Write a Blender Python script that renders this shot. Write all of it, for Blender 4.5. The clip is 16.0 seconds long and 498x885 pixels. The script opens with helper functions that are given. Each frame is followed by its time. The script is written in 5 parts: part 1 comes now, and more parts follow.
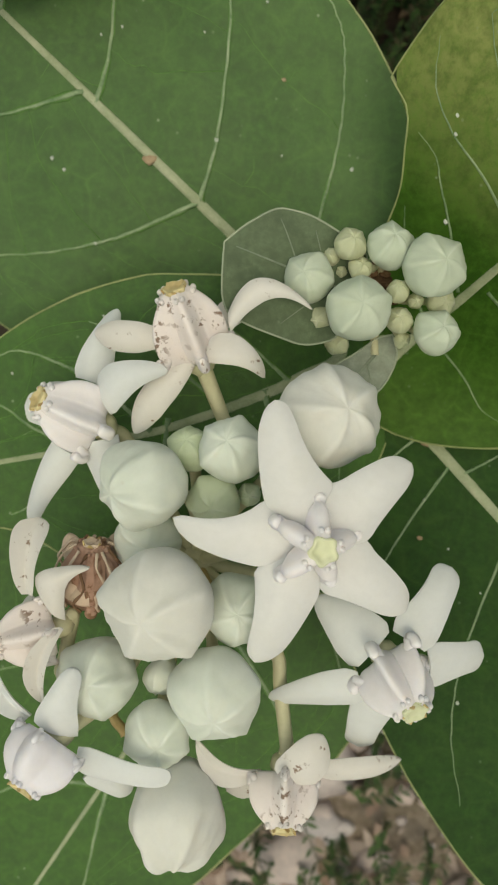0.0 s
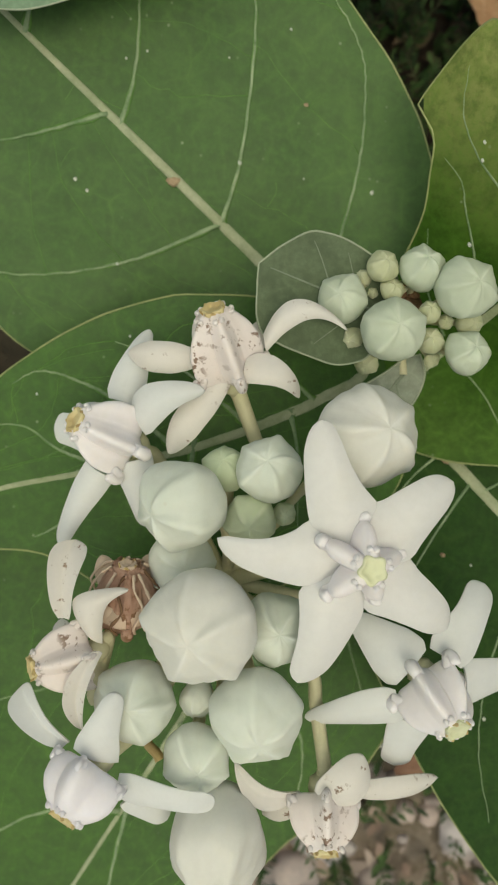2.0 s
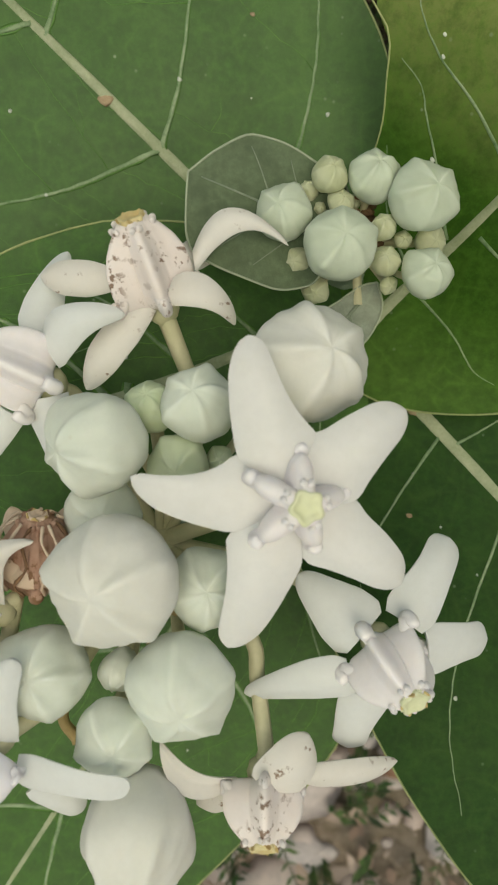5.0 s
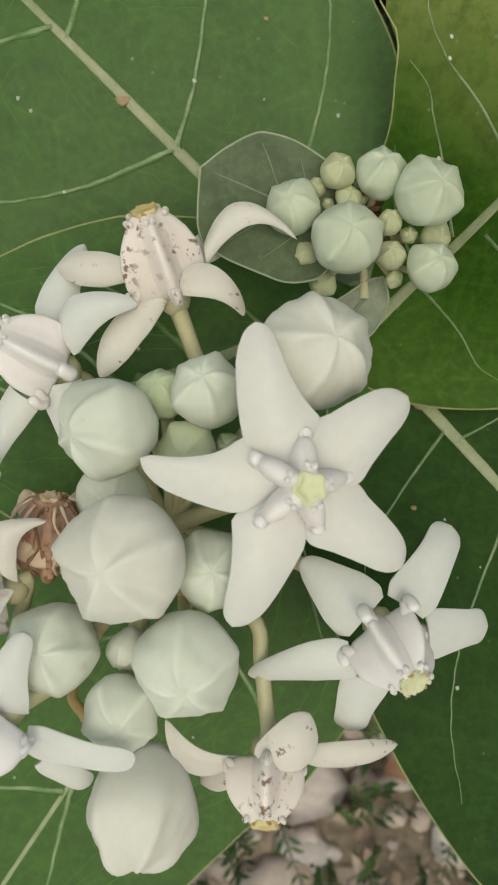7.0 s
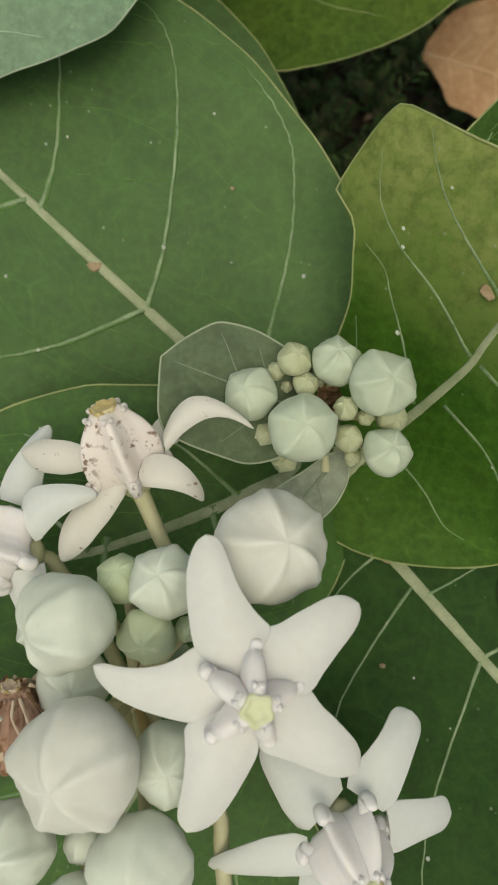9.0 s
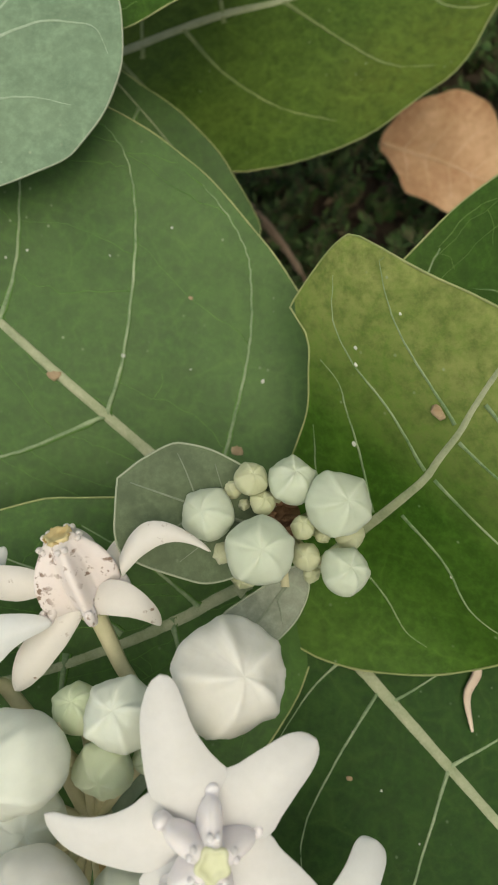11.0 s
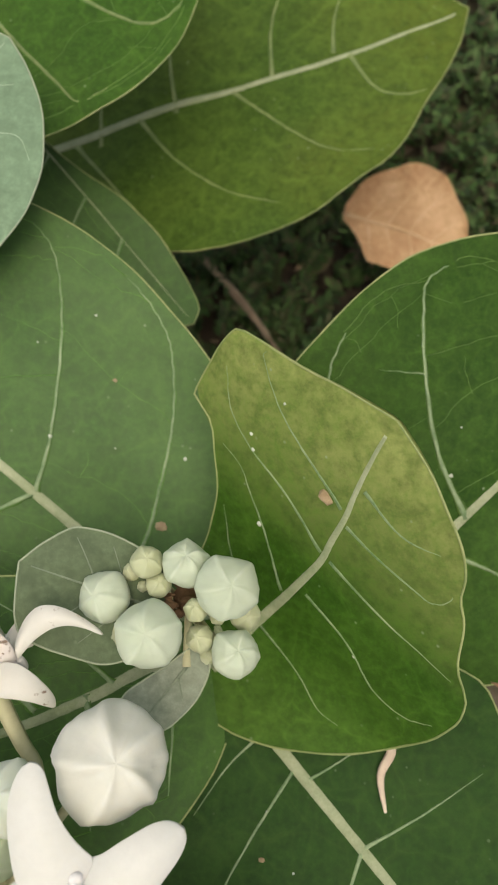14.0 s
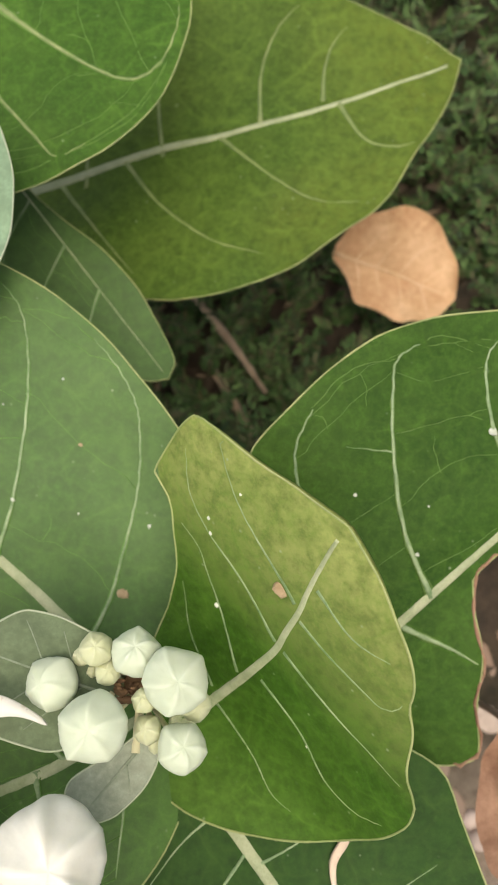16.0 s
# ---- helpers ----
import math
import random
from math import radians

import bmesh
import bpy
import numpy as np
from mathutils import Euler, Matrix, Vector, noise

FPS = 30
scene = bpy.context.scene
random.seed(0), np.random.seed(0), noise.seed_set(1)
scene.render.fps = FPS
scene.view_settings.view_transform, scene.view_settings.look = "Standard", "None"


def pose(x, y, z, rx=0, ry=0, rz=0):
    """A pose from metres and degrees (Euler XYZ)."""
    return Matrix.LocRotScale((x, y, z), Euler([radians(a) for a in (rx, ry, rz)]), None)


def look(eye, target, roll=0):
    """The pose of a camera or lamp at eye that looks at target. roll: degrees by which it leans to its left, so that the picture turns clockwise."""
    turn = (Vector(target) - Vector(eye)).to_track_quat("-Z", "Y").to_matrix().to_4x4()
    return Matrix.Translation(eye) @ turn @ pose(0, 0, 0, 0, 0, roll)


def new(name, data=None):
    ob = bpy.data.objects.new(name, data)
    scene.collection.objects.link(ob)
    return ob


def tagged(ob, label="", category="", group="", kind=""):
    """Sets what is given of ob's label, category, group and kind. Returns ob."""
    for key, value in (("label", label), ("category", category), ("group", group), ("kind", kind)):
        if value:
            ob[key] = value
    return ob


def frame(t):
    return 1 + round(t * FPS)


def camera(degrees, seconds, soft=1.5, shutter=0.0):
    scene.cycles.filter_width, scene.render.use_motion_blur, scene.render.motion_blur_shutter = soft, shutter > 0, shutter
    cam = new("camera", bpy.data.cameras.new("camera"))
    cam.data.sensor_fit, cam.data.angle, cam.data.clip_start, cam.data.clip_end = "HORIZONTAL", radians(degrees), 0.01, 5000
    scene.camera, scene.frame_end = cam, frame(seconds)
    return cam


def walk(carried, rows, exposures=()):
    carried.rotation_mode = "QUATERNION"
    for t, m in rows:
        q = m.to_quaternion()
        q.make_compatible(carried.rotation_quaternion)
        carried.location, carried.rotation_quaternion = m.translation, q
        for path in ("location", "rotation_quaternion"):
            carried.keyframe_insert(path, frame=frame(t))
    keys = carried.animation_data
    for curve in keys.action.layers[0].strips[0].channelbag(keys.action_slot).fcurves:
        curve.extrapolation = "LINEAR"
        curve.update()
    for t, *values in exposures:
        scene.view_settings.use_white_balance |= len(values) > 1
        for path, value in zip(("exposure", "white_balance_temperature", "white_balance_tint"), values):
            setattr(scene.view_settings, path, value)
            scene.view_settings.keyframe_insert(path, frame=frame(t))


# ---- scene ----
CM = 0.01          # the plan below is in centimetres
LIFT = 18.0        # height of the open flower above the soil, in centimetres

# ---- camera ----
cam = camera(40.0, 16.0, soft=2.0)
cam.data.dof.use_dof = True
cam.data.dof.focus_distance = 0.112
cam.data.dof.aperture_fstop = 38
PATH = [
    (0, -0.00794, -0.01075, 0.28352, -5.004, 1.271, 0.503),
    (0.5, -0.00489, -0.00431, 0.28284, -5.263, 1.784, 0.190),
    (1, -0.00377, -0.00418, 0.28323, -4.703, 1.902, 0.378),
    (1.5, -0.01228, -0.00696, 0.28439, -3.903, 0.591, 0.124),
    (2, -0.01924, -0.01029, 0.28388, -3.594, -1.133, 0.272),
    (2.5, -0.01593, -0.01413, 0.28430, -2.770, -0.876, 0.311),
    (3, -0.01996, -0.01182, 0.28367, -3.187, -1.599, 0.233),
    (3.5, -0.01732, -0.01745, 0.28523, -2.971, -1.409, 0.110),
    (4, -0.01830, -0.01626, 0.28374, -2.785, -1.498, 0.066),
    (4.5, -0.01154, -0.00969, 0.28064, -3.214, -1.237, 0.021),
    (5, -0.00789, -0.02281, 0.26942, -2.896, -1.137, -0.006),
    (5.2, -0.00768, -0.03130, 0.26846, -3.104, -0.222, -0.190),
    (7.3, -0.00693, -0.02304, 0.27288, -1.676, -0.006, 0.757),
    (7.5, -0.01083, -0.02030, 0.27204, -1.268, -0.550, 0.661),
    (8, -0.00941, -0.00999, 0.27173, -0.930, -0.164, 0.659),
    (8.5, -0.00916, -0.00610, 0.27283, 0.206, -0.774, 0.555),
    (9, 0.00046, -0.00236, 0.27383, 1.027, 0.520, 0.370),
    (9.5, 0.00065, 0.00395, 0.27406, 1.941, 0.024, -0.254),
    (9.7, 0.00459, 0.00479, 0.27332, 2.367, 0.106, -0.441),
    (11.8, 0.00155, 0.01787, 0.27525, 6.146, -2.078, -0.819),
    (12, 0.00096, 0.02137, 0.27543, 6.457, -2.072, -1.036),
    (12.5, 0.01202, 0.03295, 0.28011, 7.302, -0.966, -1.043),
    (13, 0.00673, 0.02535, 0.27923, 8.150, -2.228, -1.209),
    (13.5, 0.01959, 0.01532, 0.27853, 8.476, -1.215, -0.994),
    (14, 0.02619, 0.01605, 0.28004, 8.534, 0.845, -0.753),
    (14.5, 0.02549, 0.02192, 0.27990, 8.240, 0.509, -0.436),
    (15, 0.02290, 0.01602, 0.27907, 8.809, 0.328, 0.133),
    (15.5, 0.03085, 0.01827, 0.28073, 9.497, 0.287, 0.792),
    (16, 0.03384, 0.03085, 0.28002, 8.704, 0.759, 1.058),
]
walk(cam, [(t, pose(x, y, z, rx, ry, rz)) for t, x, y, z, rx, ry, rz in PATH],
     exposures=[(0.0, -0.50, 6990, -6), (9.7, -0.49, 6990, -6), (11.8, -0.20, 6980, 0), (12.0, -0.20, 7080, 0), (12.5, 0.18, 7120, 1), (13.0, 0.22, 6960, 2), (13.5, 0.06, 6960, 2), (14.0, -0.06, 6980, 0), (14.5, 0.19, 6980, 1), (15.0, 0.14, 6960, 1), (16.0, 0.40, 7000, 3)])

# ---- light: a bright overcast sky ----
world = bpy.data.worlds.new("sky")
scene.world = world
world.use_nodes = True
wn = world.node_tree.nodes
sky = wn.new("ShaderNodeTexSky")
sky.sky_type = 'NISHITA'
sky.sun_disc = False
sky.sun_elevation = radians(79)
sky.sun_rotation = radians(145)
sky.dust_density = 9.0
sky.air_density = 1.0
wn["Background"].inputs["Strength"].default_value = 0.122
world.node_tree.links.new(sky.outputs["Color"], wn["Background"].inputs["Color"])
sun = new("sun", bpy.data.lights.new("sun", 'SUN'))
sun.data.energy = 1.2
sun.data.angle = radians(95)
sun.data.color = (1.0, 0.96, 0.90)
sun.matrix_world = look((-1.1, 0.3, 1.7), (0, 0, 0.1))


# ---- materials ----
def nodes_of(name):
    m = bpy.data.materials.new(name)
    m.use_nodes = True
    t = m.node_tree
    return m, t.nodes, t.links, t.nodes["Principled BSDF"]


def noise_node(n, l, co, scale, detail=4.0, rough=0.6):
    t = n.new("ShaderNodeTexNoise")
    t.inputs["Scale"].default_value, t.inputs["Detail"].default_value, t.inputs["Roughness"].default_value = scale, detail, rough
    l.new(co, t.inputs["Vector"])
    return t.outputs["Fac"]


def ramp(n, l, fac, stops):
    r = n.new("ShaderNodeValToRGB")
    e = r.color_ramp.elements
    while len(e) < len(stops):
        e.new(0.5)
    for k, (p, col) in zip(e, stops):
        k.position, k.color = p, (*col, 1)
    l.new(fac, r.inputs["Fac"])
    return r.outputs["Color"]


def mix(n, l, fac, a, b, mode='MIX'):
    m = n.new("ShaderNodeMix")
    m.data_type, m.blend_type = 'RGBA', mode
    for sock, v in ((m.inputs["Factor"], fac), (m.inputs["A"], a), (m.inputs["B"], b)):
        if isinstance(v, (int, float)):
            sock.default_value = v
        elif isinstance(v, tuple):
            sock.default_value = (*v, 1)
        else:
            l.new(v, sock)
    return m.outputs["Result"]


def bump(n, l, height, strength, distance, bsdf):
    b = n.new("ShaderNodeBump")
    b.inputs["Strength"].default_value, b.inputs["Distance"].default_value = strength, distance
    l.new(height, b.inputs["Height"])
    l.new(b.outputs["Normal"], bsdf.inputs["Normal"])


def place(n):
    return n.new("ShaderNodeTexCoord").outputs["Object"]


def paler(c, k, a):
    return (k * c[0] + a, k * c[1] + a, k * c[2] + 0.3 * a)


NET = {}


def leaf_material(name, dark, light, yellow, rough=0.5, bloom=0.0, blotch=0.5, aging=None, sheen=0.14):
    """Waxy leaf: mottled green, yellower patches, a fine net of small veins and a pale bloom."""
    m, n, l, b = nodes_of(name)
    co = place(n)
    big = noise_node(n, l, co, 28, 3, 0.55)
    fine = noise_node(n, l, co, 650, 5, 0.75)
    col = mix(n, l, ramp(n, l, big, [(0.35, (0, 0, 0)), (0.68, (1, 1, 1))]), dark, light)
    patch = noise_node(n, l, co, 16, 2, 0.5)
    col = mix(n, l, ramp(n, l, patch, [(0.5, (0, 0, 0)), (0.85, (blotch,) * 3)]), col, yellow)
    if aging:
        # the blade turns yellower towards its tip; on LEAF_LIGHT this also paints in sky light
        dot = n.new("ShaderNodeVectorMath")
        dot.operation = 'DOT_PRODUCT'
        l.new(co, dot.inputs[0])
        dot.inputs[1].default_value = aging[0]
        far_ = n.new("ShaderNodeMapRange")
        far_.inputs["From Min"].default_value, far_.inputs["From Max"].default_value = aging[1], aging[2]
        l.new(dot.outputs["Value"], far_.inputs["Value"])
        col = mix(n, l, far_.outputs["Result"], col, yellow)
    net = n.new("ShaderNodeTexVoronoi")
    net.feature = 'DISTANCE_TO_EDGE'
    net.inputs["Scale"].default_value = 125
    warp = n.new("ShaderNodeTexNoise")
    warp.inputs["Scale"].default_value = 90
    l.new(co, warp.inputs["Vector"])
    shift = n.new("ShaderNodeVectorMath")
    shift.operation = 'MULTIPLY_ADD'
    l.new(warp.outputs["Color"], shift.inputs[0])
    shift.inputs[1].default_value = (0.009, 0.009, 0.009)
    l.new(co, shift.inputs[2])
    l.new(shift.outputs[0], net.inputs["Vector"])
    thin = ramp(n, l, net.outputs["Distance"], [(0.0, (0.20,) * 3), (0.08, (0, 0, 0))])
    col = mix(n, l, thin, col, paler(light, 1.5, 0.03))
    wide_net = n.new("ShaderNodeTexVoronoi")
    wide_net.feature = 'DISTANCE_TO_EDGE'
    wide_net.inputs["Scale"].default_value = 58
    l.new(shift.outputs[0], wide_net.inputs["Vector"])
    line = ramp(n, l, wide_net.outputs["Distance"], [(0.0, (0.34,) * 3), (0.02, (0.12,) * 3), (0.06, (0, 0, 0))])
    gaps = ramp(n, l, noise_node(n, l, co, 45, 3, 0.6), [(0.42, (0.1,) * 3), (0.62, (1, 1, 1))])
    col = mix(n, l, mix(n, l, 1.0, line, gaps, 'MULTIPLY'), col, paler(light, 2.0, 0.04))
    dust = ramp(n, l, fine, [(0.44, (0, 0, 0)), (0.75, (0.50,) * 3)])
    col = mix(n, l, dust, col, paler(light, 1.9, 0.012))
    dot_tex = n.new("ShaderNodeTexVoronoi")
    dot_tex.inputs["Scale"].default_value = 330
    l.new(co, dot_tex.inputs["Vector"])
    dots = ramp(n, l, dot_tex.outputs["Distance"], [(0.05, (0.75,) * 3), (0.13, (0, 0, 0))])
    some = noise_node(n, l, co, 95, 2, 0.6)
    dots = mix(n, l, 1.0, dots, ramp(n, l, some, [(0.52, (0, 0, 0)), (0.66, (1, 1, 1))]), 'MULTIPLY')
    col = mix(n, l, dots, col, (0.36, 0.42, 0.30))
    haze = noise_node(n, l, co, 75, 5, 0.75)
    col = mix(n, l, ramp(n, l, haze, [(0.40, (0, 0, 0)), (0.70, (0.38,) * 3)]), col, paler(light, 1.45, 0.02))
    grain = noise_node(n, l, co, 260, 4, 0.7)
    col = mix(n, l, ramp(n, l, grain, [(0.34, (0.40,) * 3), (0.56, (0, 0, 0))]), col, tuple(0.62 * v for v in dark))
    if bloom:
        soft = noise_node(n, l, co, 60, 4, 0.7)
        col = mix(n, l, ramp(n, l, soft, [(0.2, (bloom * 0.7,) * 3), (0.8, (bloom,) * 3)]), col, (0.31, 0.38, 0.22))
    l.new(col, b.inputs["Base Color"])
    b.inputs["Roughness"].default_value = rough
    b.inputs["Specular IOR Level"].default_value = sheen
    relief = mix(n, l, 0.4, net.outputs["Distance"], fine)
    bump(n, l, relief, 0.45, 0.0008, b)
    NET[m.name] = plain_material(name + "_net", paler(light, 1.3 + bloom, 0.015), paler(light, 1.8 + bloom, 0.05), 120, 0.5, 0.2, 0.0003)
    return m


def petal_material(name, col, shade, speck=0.0, rough=0.5, sss=0.25, tone=(0.5, 0.42, 0.3), scale=55, depth=0.0012):
    """Waxy white petal: soft tints over the surface, brown specks where it is old."""
    m, n, l, b = nodes_of(name)
    co = place(n)
    wide = noise_node(n, l, co, scale, 3, 0.5)
    c = mix(n, l, ramp(n, l, wide, [(0.3, (0, 0, 0)), (0.7, (1, 1, 1))]), col, shade)
    grain = noise_node(n, l, co, 700, 4, 0.65)
    c = mix(n, l, ramp(n, l, grain, [(0.35, (0.16,) * 3), (0.6, (0, 0, 0))]), c, tuple(v * 0.8 for v in col))
    smear = noise_node(n, l, co, 150, 4, 0.6)
    c = mix(n, l, ramp(n, l, smear, [(0.5, (0, 0, 0)), (0.75, (0.35,) * 3)]), c, tuple(v * q for v, q in zip(shade, (0.95, 0.95, 0.90))))
    if speck:
        st = n.new("ShaderNodeMapping")
        st.inputs["Scale"].default_value = (1, 1, 0.45)
        l.new(co, st.inputs["Vector"])
        s = noise_node(n, l, st.outputs["Vector"], 620, 3, 0.6)
        g = noise_node(n, l, co, 130, 2, 0.5)
        spots = ramp(n, l, s, [(0.66 - 0.05 * speck, (0, 0, 0)), (0.73 - 0.05 * speck, (1, 1, 1))])
        where = ramp(n, l, g, [(0.46, (0, 0, 0)), (0.58, (0.85,) * 3)])
        both = mix(n, l, 1.0, spots, where, 'MULTIPLY')
        c = mix(n, l, both, c, (0.17, 0.085, 0.035))
    few = n.new("ShaderNodeTexVoronoi")
    few.inputs["Scale"].default_value = 190
    l.new(co, few.inputs["Vector"])
    dots = ramp(n, l, few.outputs["Distance"], [(0.055, (0.5,) * 3), (0.1, (0, 0, 0))])
    rare = noise_node(n, l, co, 75, 1, 0.5)
    dots = mix(n, l, 1.0, dots, ramp(n, l, rare, [(0.58, (0, 0, 0)), (0.66, (1, 1, 1))]), 'MULTIPLY')
    c = mix(n, l, dots, c, tone)
    l.new(c, b.inputs["Base Color"])
    b.inputs["Roughness"].default_value = rough
    b.inputs["Specular IOR Level"].default_value = 0.35
    b.inputs["Subsurface Weight"].default_value = sss
    b.inputs["Subsurface Scale"].default_value = depth
    b.inputs["Subsurface Radius"].default_value = (1.0, 0.95, 0.85)
    bump(n, l, grain, 0.12, 0.0003, b)
    return m


def plain_material(name, a, b_, scale, rough, relief=0.3, distance=0.0006, stretch=None):
    m, n, l, b = nodes_of(name)
    co = place(n)
    if stretch:
        st = n.new("ShaderNodeMapping")
        st.inputs["Scale"].default_value = stretch
        l.new(co, st.inputs["Vector"])
        co = st.outputs["Vector"]
    w = noise_node(n, l, co, scale, 4, 0.6)
    f = noise_node(n, l, co, scale * 9, 4, 0.7)
    both = mix(n, l, 0.35, w, f)
    l.new(ramp(n, l, both, [(0.36, a), (0.64, b_)]), b.inputs["Base Color"])
    b.inputs["Roughness"].default_value = rough
    bump(n, l, f, relief, distance, b)
    return m


def random_material(name, cols, rough=0.7):
    """Each loose piece takes its own tint."""
    m, n, l, b = nodes_of(name)
    g = n.new("ShaderNodeNewGeometry")
    f = noise_node(n, l, place(n), 300, 4, 0.65)
    base = ramp(n, l, g.outputs["Random Per Island"], [(i / max(1, len(cols) - 1), c) for i, c in enumerate(cols)])
    col = mix(n, l, ramp(n, l, f, [(0.35, (0.35,) * 3), (0.65, (0, 0, 0))]), base, tuple(0.45 * v for v in cols[0]))
    l.new(col, b.inputs["Base Color"])
    b.inputs["Roughness"].default_value = rough
    return m


LEAF = leaf_material("leaf_green", (0.020, 0.073, 0.008), (0.033, 0.100, 0.013), (0.050, 0.115, 0.013), bloom=0.19, sheen=0.2)
LEAF_DEEP = leaf_material("leaf_deep_green", (0.019, 0.071, 0.006), (0.031, 0.100, 0.008), (0.051, 0.116, 0.008), sheen=0.18, bloom=0.14)
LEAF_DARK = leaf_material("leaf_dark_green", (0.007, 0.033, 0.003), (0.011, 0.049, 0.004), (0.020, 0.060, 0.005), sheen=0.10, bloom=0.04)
LEAF_MID = leaf_material("leaf_mid_green", (0.021, 0.062, 0.006), (0.034, 0.086, 0.010), (0.054, 0.102, 0.012))
# pale tip tone: yellowing plus the sky's reflection on the bent-back part, as colour
LEAF_LIGHT = leaf_material("leaf_yellow_green", (0.027, 0.080, 0.008), (0.046, 0.108, 0.012), (0.36, 0.39, 0.13), blotch=0.09, aging=((0.5, 0.65, 0.3), 0.023, 0.050))
LEAF_BACK = leaf_material("leaf_older_green", (0.046, 0.092, 0.014), (0.074, 0.126, 0.020), (0.13, 0.148, 0.022), blotch=0.6, aging=((0.94, 0.32, 0.07), 0.115, 0.20))
LEAF_PALE = leaf_material("leaf_bloomy_green", (0.130, 0.215, 0.148), (0.172, 0.262, 0.182), (0.175, 0.265, 0.165), rough=0.6, bloom=0.25)
LEAF_HIND = leaf_material("leaf_hind_green", (0.030, 0.078, 0.009), (0.046, 0.106, 0.013), (0.060, 0.115, 0.014))
BRACT_PALE = leaf_material("bract_pale_grey", (0.18, 0.205, 0.17), (0.225, 0.25, 0.21), (0.22, 0.25, 0.19), rough=0.5, bloom=0.12)
BRACT = leaf_material("bract_grey_green", (0.070, 0.099, 0.057), (0.092, 0.123, 0.074), (0.098, 0.130, 0.072), rough=0.6, bloom=0.12)
VEIN = plain_material("vein_pale", (0.29, 0.34, 0.19), (0.47, 0.50, 0.33), 200, 0.5, 0.5, 0.0008)
VEIN_FINE = plain_material("vein_fine", (0.11, 0.20, 0.075), (0.34, 0.42, 0.25), 170, 0.5, 0.3, 0.0004)
BRACT_VEIN = plain_material("bract_vein", (0.14, 0.18, 0.12), (0.26, 0.30, 0.22), 200, 0.6, 0.2, 0.0004)
VEIN_BLOOM = plain_material("vein_bloomy", (0.24, 0.34, 0.22), (0.42, 0.52, 0.39), 200, 0.6, 0.2, 0.0004)
VEIN_SOFT = plain_material("vein_yellowish", (0.13, 0.19, 0.06), (0.30, 0.35, 0.15), 150, 0.5, 0.3, 0.0004)
RIM = plain_material("leaf_rim", (0.22, 0.28, 0.10), (0.42, 0.44, 0.20), 60, 0.5, 0.1)
RIM_PALE = plain_material("bract_rim", (0.30, 0.35, 0.25), (0.42, 0.46, 0.34), 60, 0.5, 0.1)
SPECK = plain_material("dust_speck", (0.42, 0.46, 0.38), (0.62, 0.64, 0.58), 300, 0.8)
SCAB = plain_material("brown_scab", (0.30, 0.21, 0.12), (0.48, 0.37, 0.24), 400, 0.8)
PETAL = petal_material("petal_white", (0.738, 0.729, 0.719), (0.719, 0.714, 0.704), sss=0.4)
PETAL_COOL = petal_material("petal_cool_white", (0.724, 0.733, 0.729), (0.700, 0.719, 0.719), sss=0.4)
PETAL_OLD = petal_material("petal_aging_white", (0.738, 0.709, 0.675), (0.709, 0.675, 0.632), speck=0.9, sss=0.4)
CORONA = petal_material("corona_blush", (0.90, 0.86, 0.88), (0.885, 0.835, 0.86), sss=0.6, depth=0.0014)
CORONA_LILAC = petal_material("corona_lilac", (0.87, 0.845, 0.895), (0.85, 0.815, 0.88), sss=0.6, depth=0.0014)
CORONA_OLD = petal_material("corona_speckled", (0.85, 0.785, 0.765), (0.82, 0.735, 0.71), speck=2.1, sss=0.55, depth=0.0014)
CORONA_DEAD = petal_material("corona_withered", (0.56, 0.38, 0.30), (0.30, 0.16, 0.11), speck=3.2, sss=0.05, rough=0.75, scale=260)
PETAL_DEAD = petal_material("petal_withered", (0.74, 0.62, 0.50), (0.58, 0.43, 0.33), speck=0.8, sss=0.05, rough=0.75, scale=140)
STIGMA = petal_material("stigma_yellow", (0.76, 0.78, 0.55), (0.68, 0.70, 0.46), sss=0.3, scale=300)
STIGMA_OLD = petal_material("stigma_dry", (0.74, 0.66, 0.38), (0.60, 0.46, 0.22), speck=0.6, sss=0.2, scale=300)
BUD_CREAM = petal_material("bud_cream", (0.748, 0.743, 0.700), (0.724, 0.724, 0.675), sss=0.6, depth=0.003)
BUD_PALE = petal_material("bud_pale_green", (0.719, 0.748, 0.680), (0.666, 0.719, 0.637), sss=0.6, depth=0.003)
BUD_GREEN = petal_material("bud_green", (0.608, 0.666, 0.502), (0.540, 0.618, 0.434), sss=0.6, depth=0.003)
BUD_YOUNG = petal_material("bud_young", (0.58, 0.635, 0.52), (0.53, 0.595, 0.47), sss=0.6, depth=0.003)
BUD_SMALL = petal_material("bud_small", (0.55, 0.57, 0.39), (0.48, 0.51, 0.33), sss=0.6, depth=0.003)
FLAP = plain_material("anther_brown", (0.42, 0.28, 0.10), (0.66, 0.54, 0.26), 300, 0.6)
STALK = plain_material("stalk_pale", (0.52, 0.51, 0.31), (0.65, 0.61, 0.42), 90, 0.55, 0.2, 0.0004)
STALK_OLD = plain_material("stalk_ochre", (0.42, 0.30, 0.12), (0.55, 0.42, 0.20), 90, 0.6, 0.2, 0.0004)
STEM = plain_material("stem_bloomy", (0.24, 0.30, 0.19), (0.36, 0.41, 0.28), 70, 0.65, 0.4, 0.001)
WITHERED = plain_material("withered_brown", (0.10, 0.05, 0.025), (0.26, 0.15, 0.08), 110, 0.8, 0.5, 0.001)
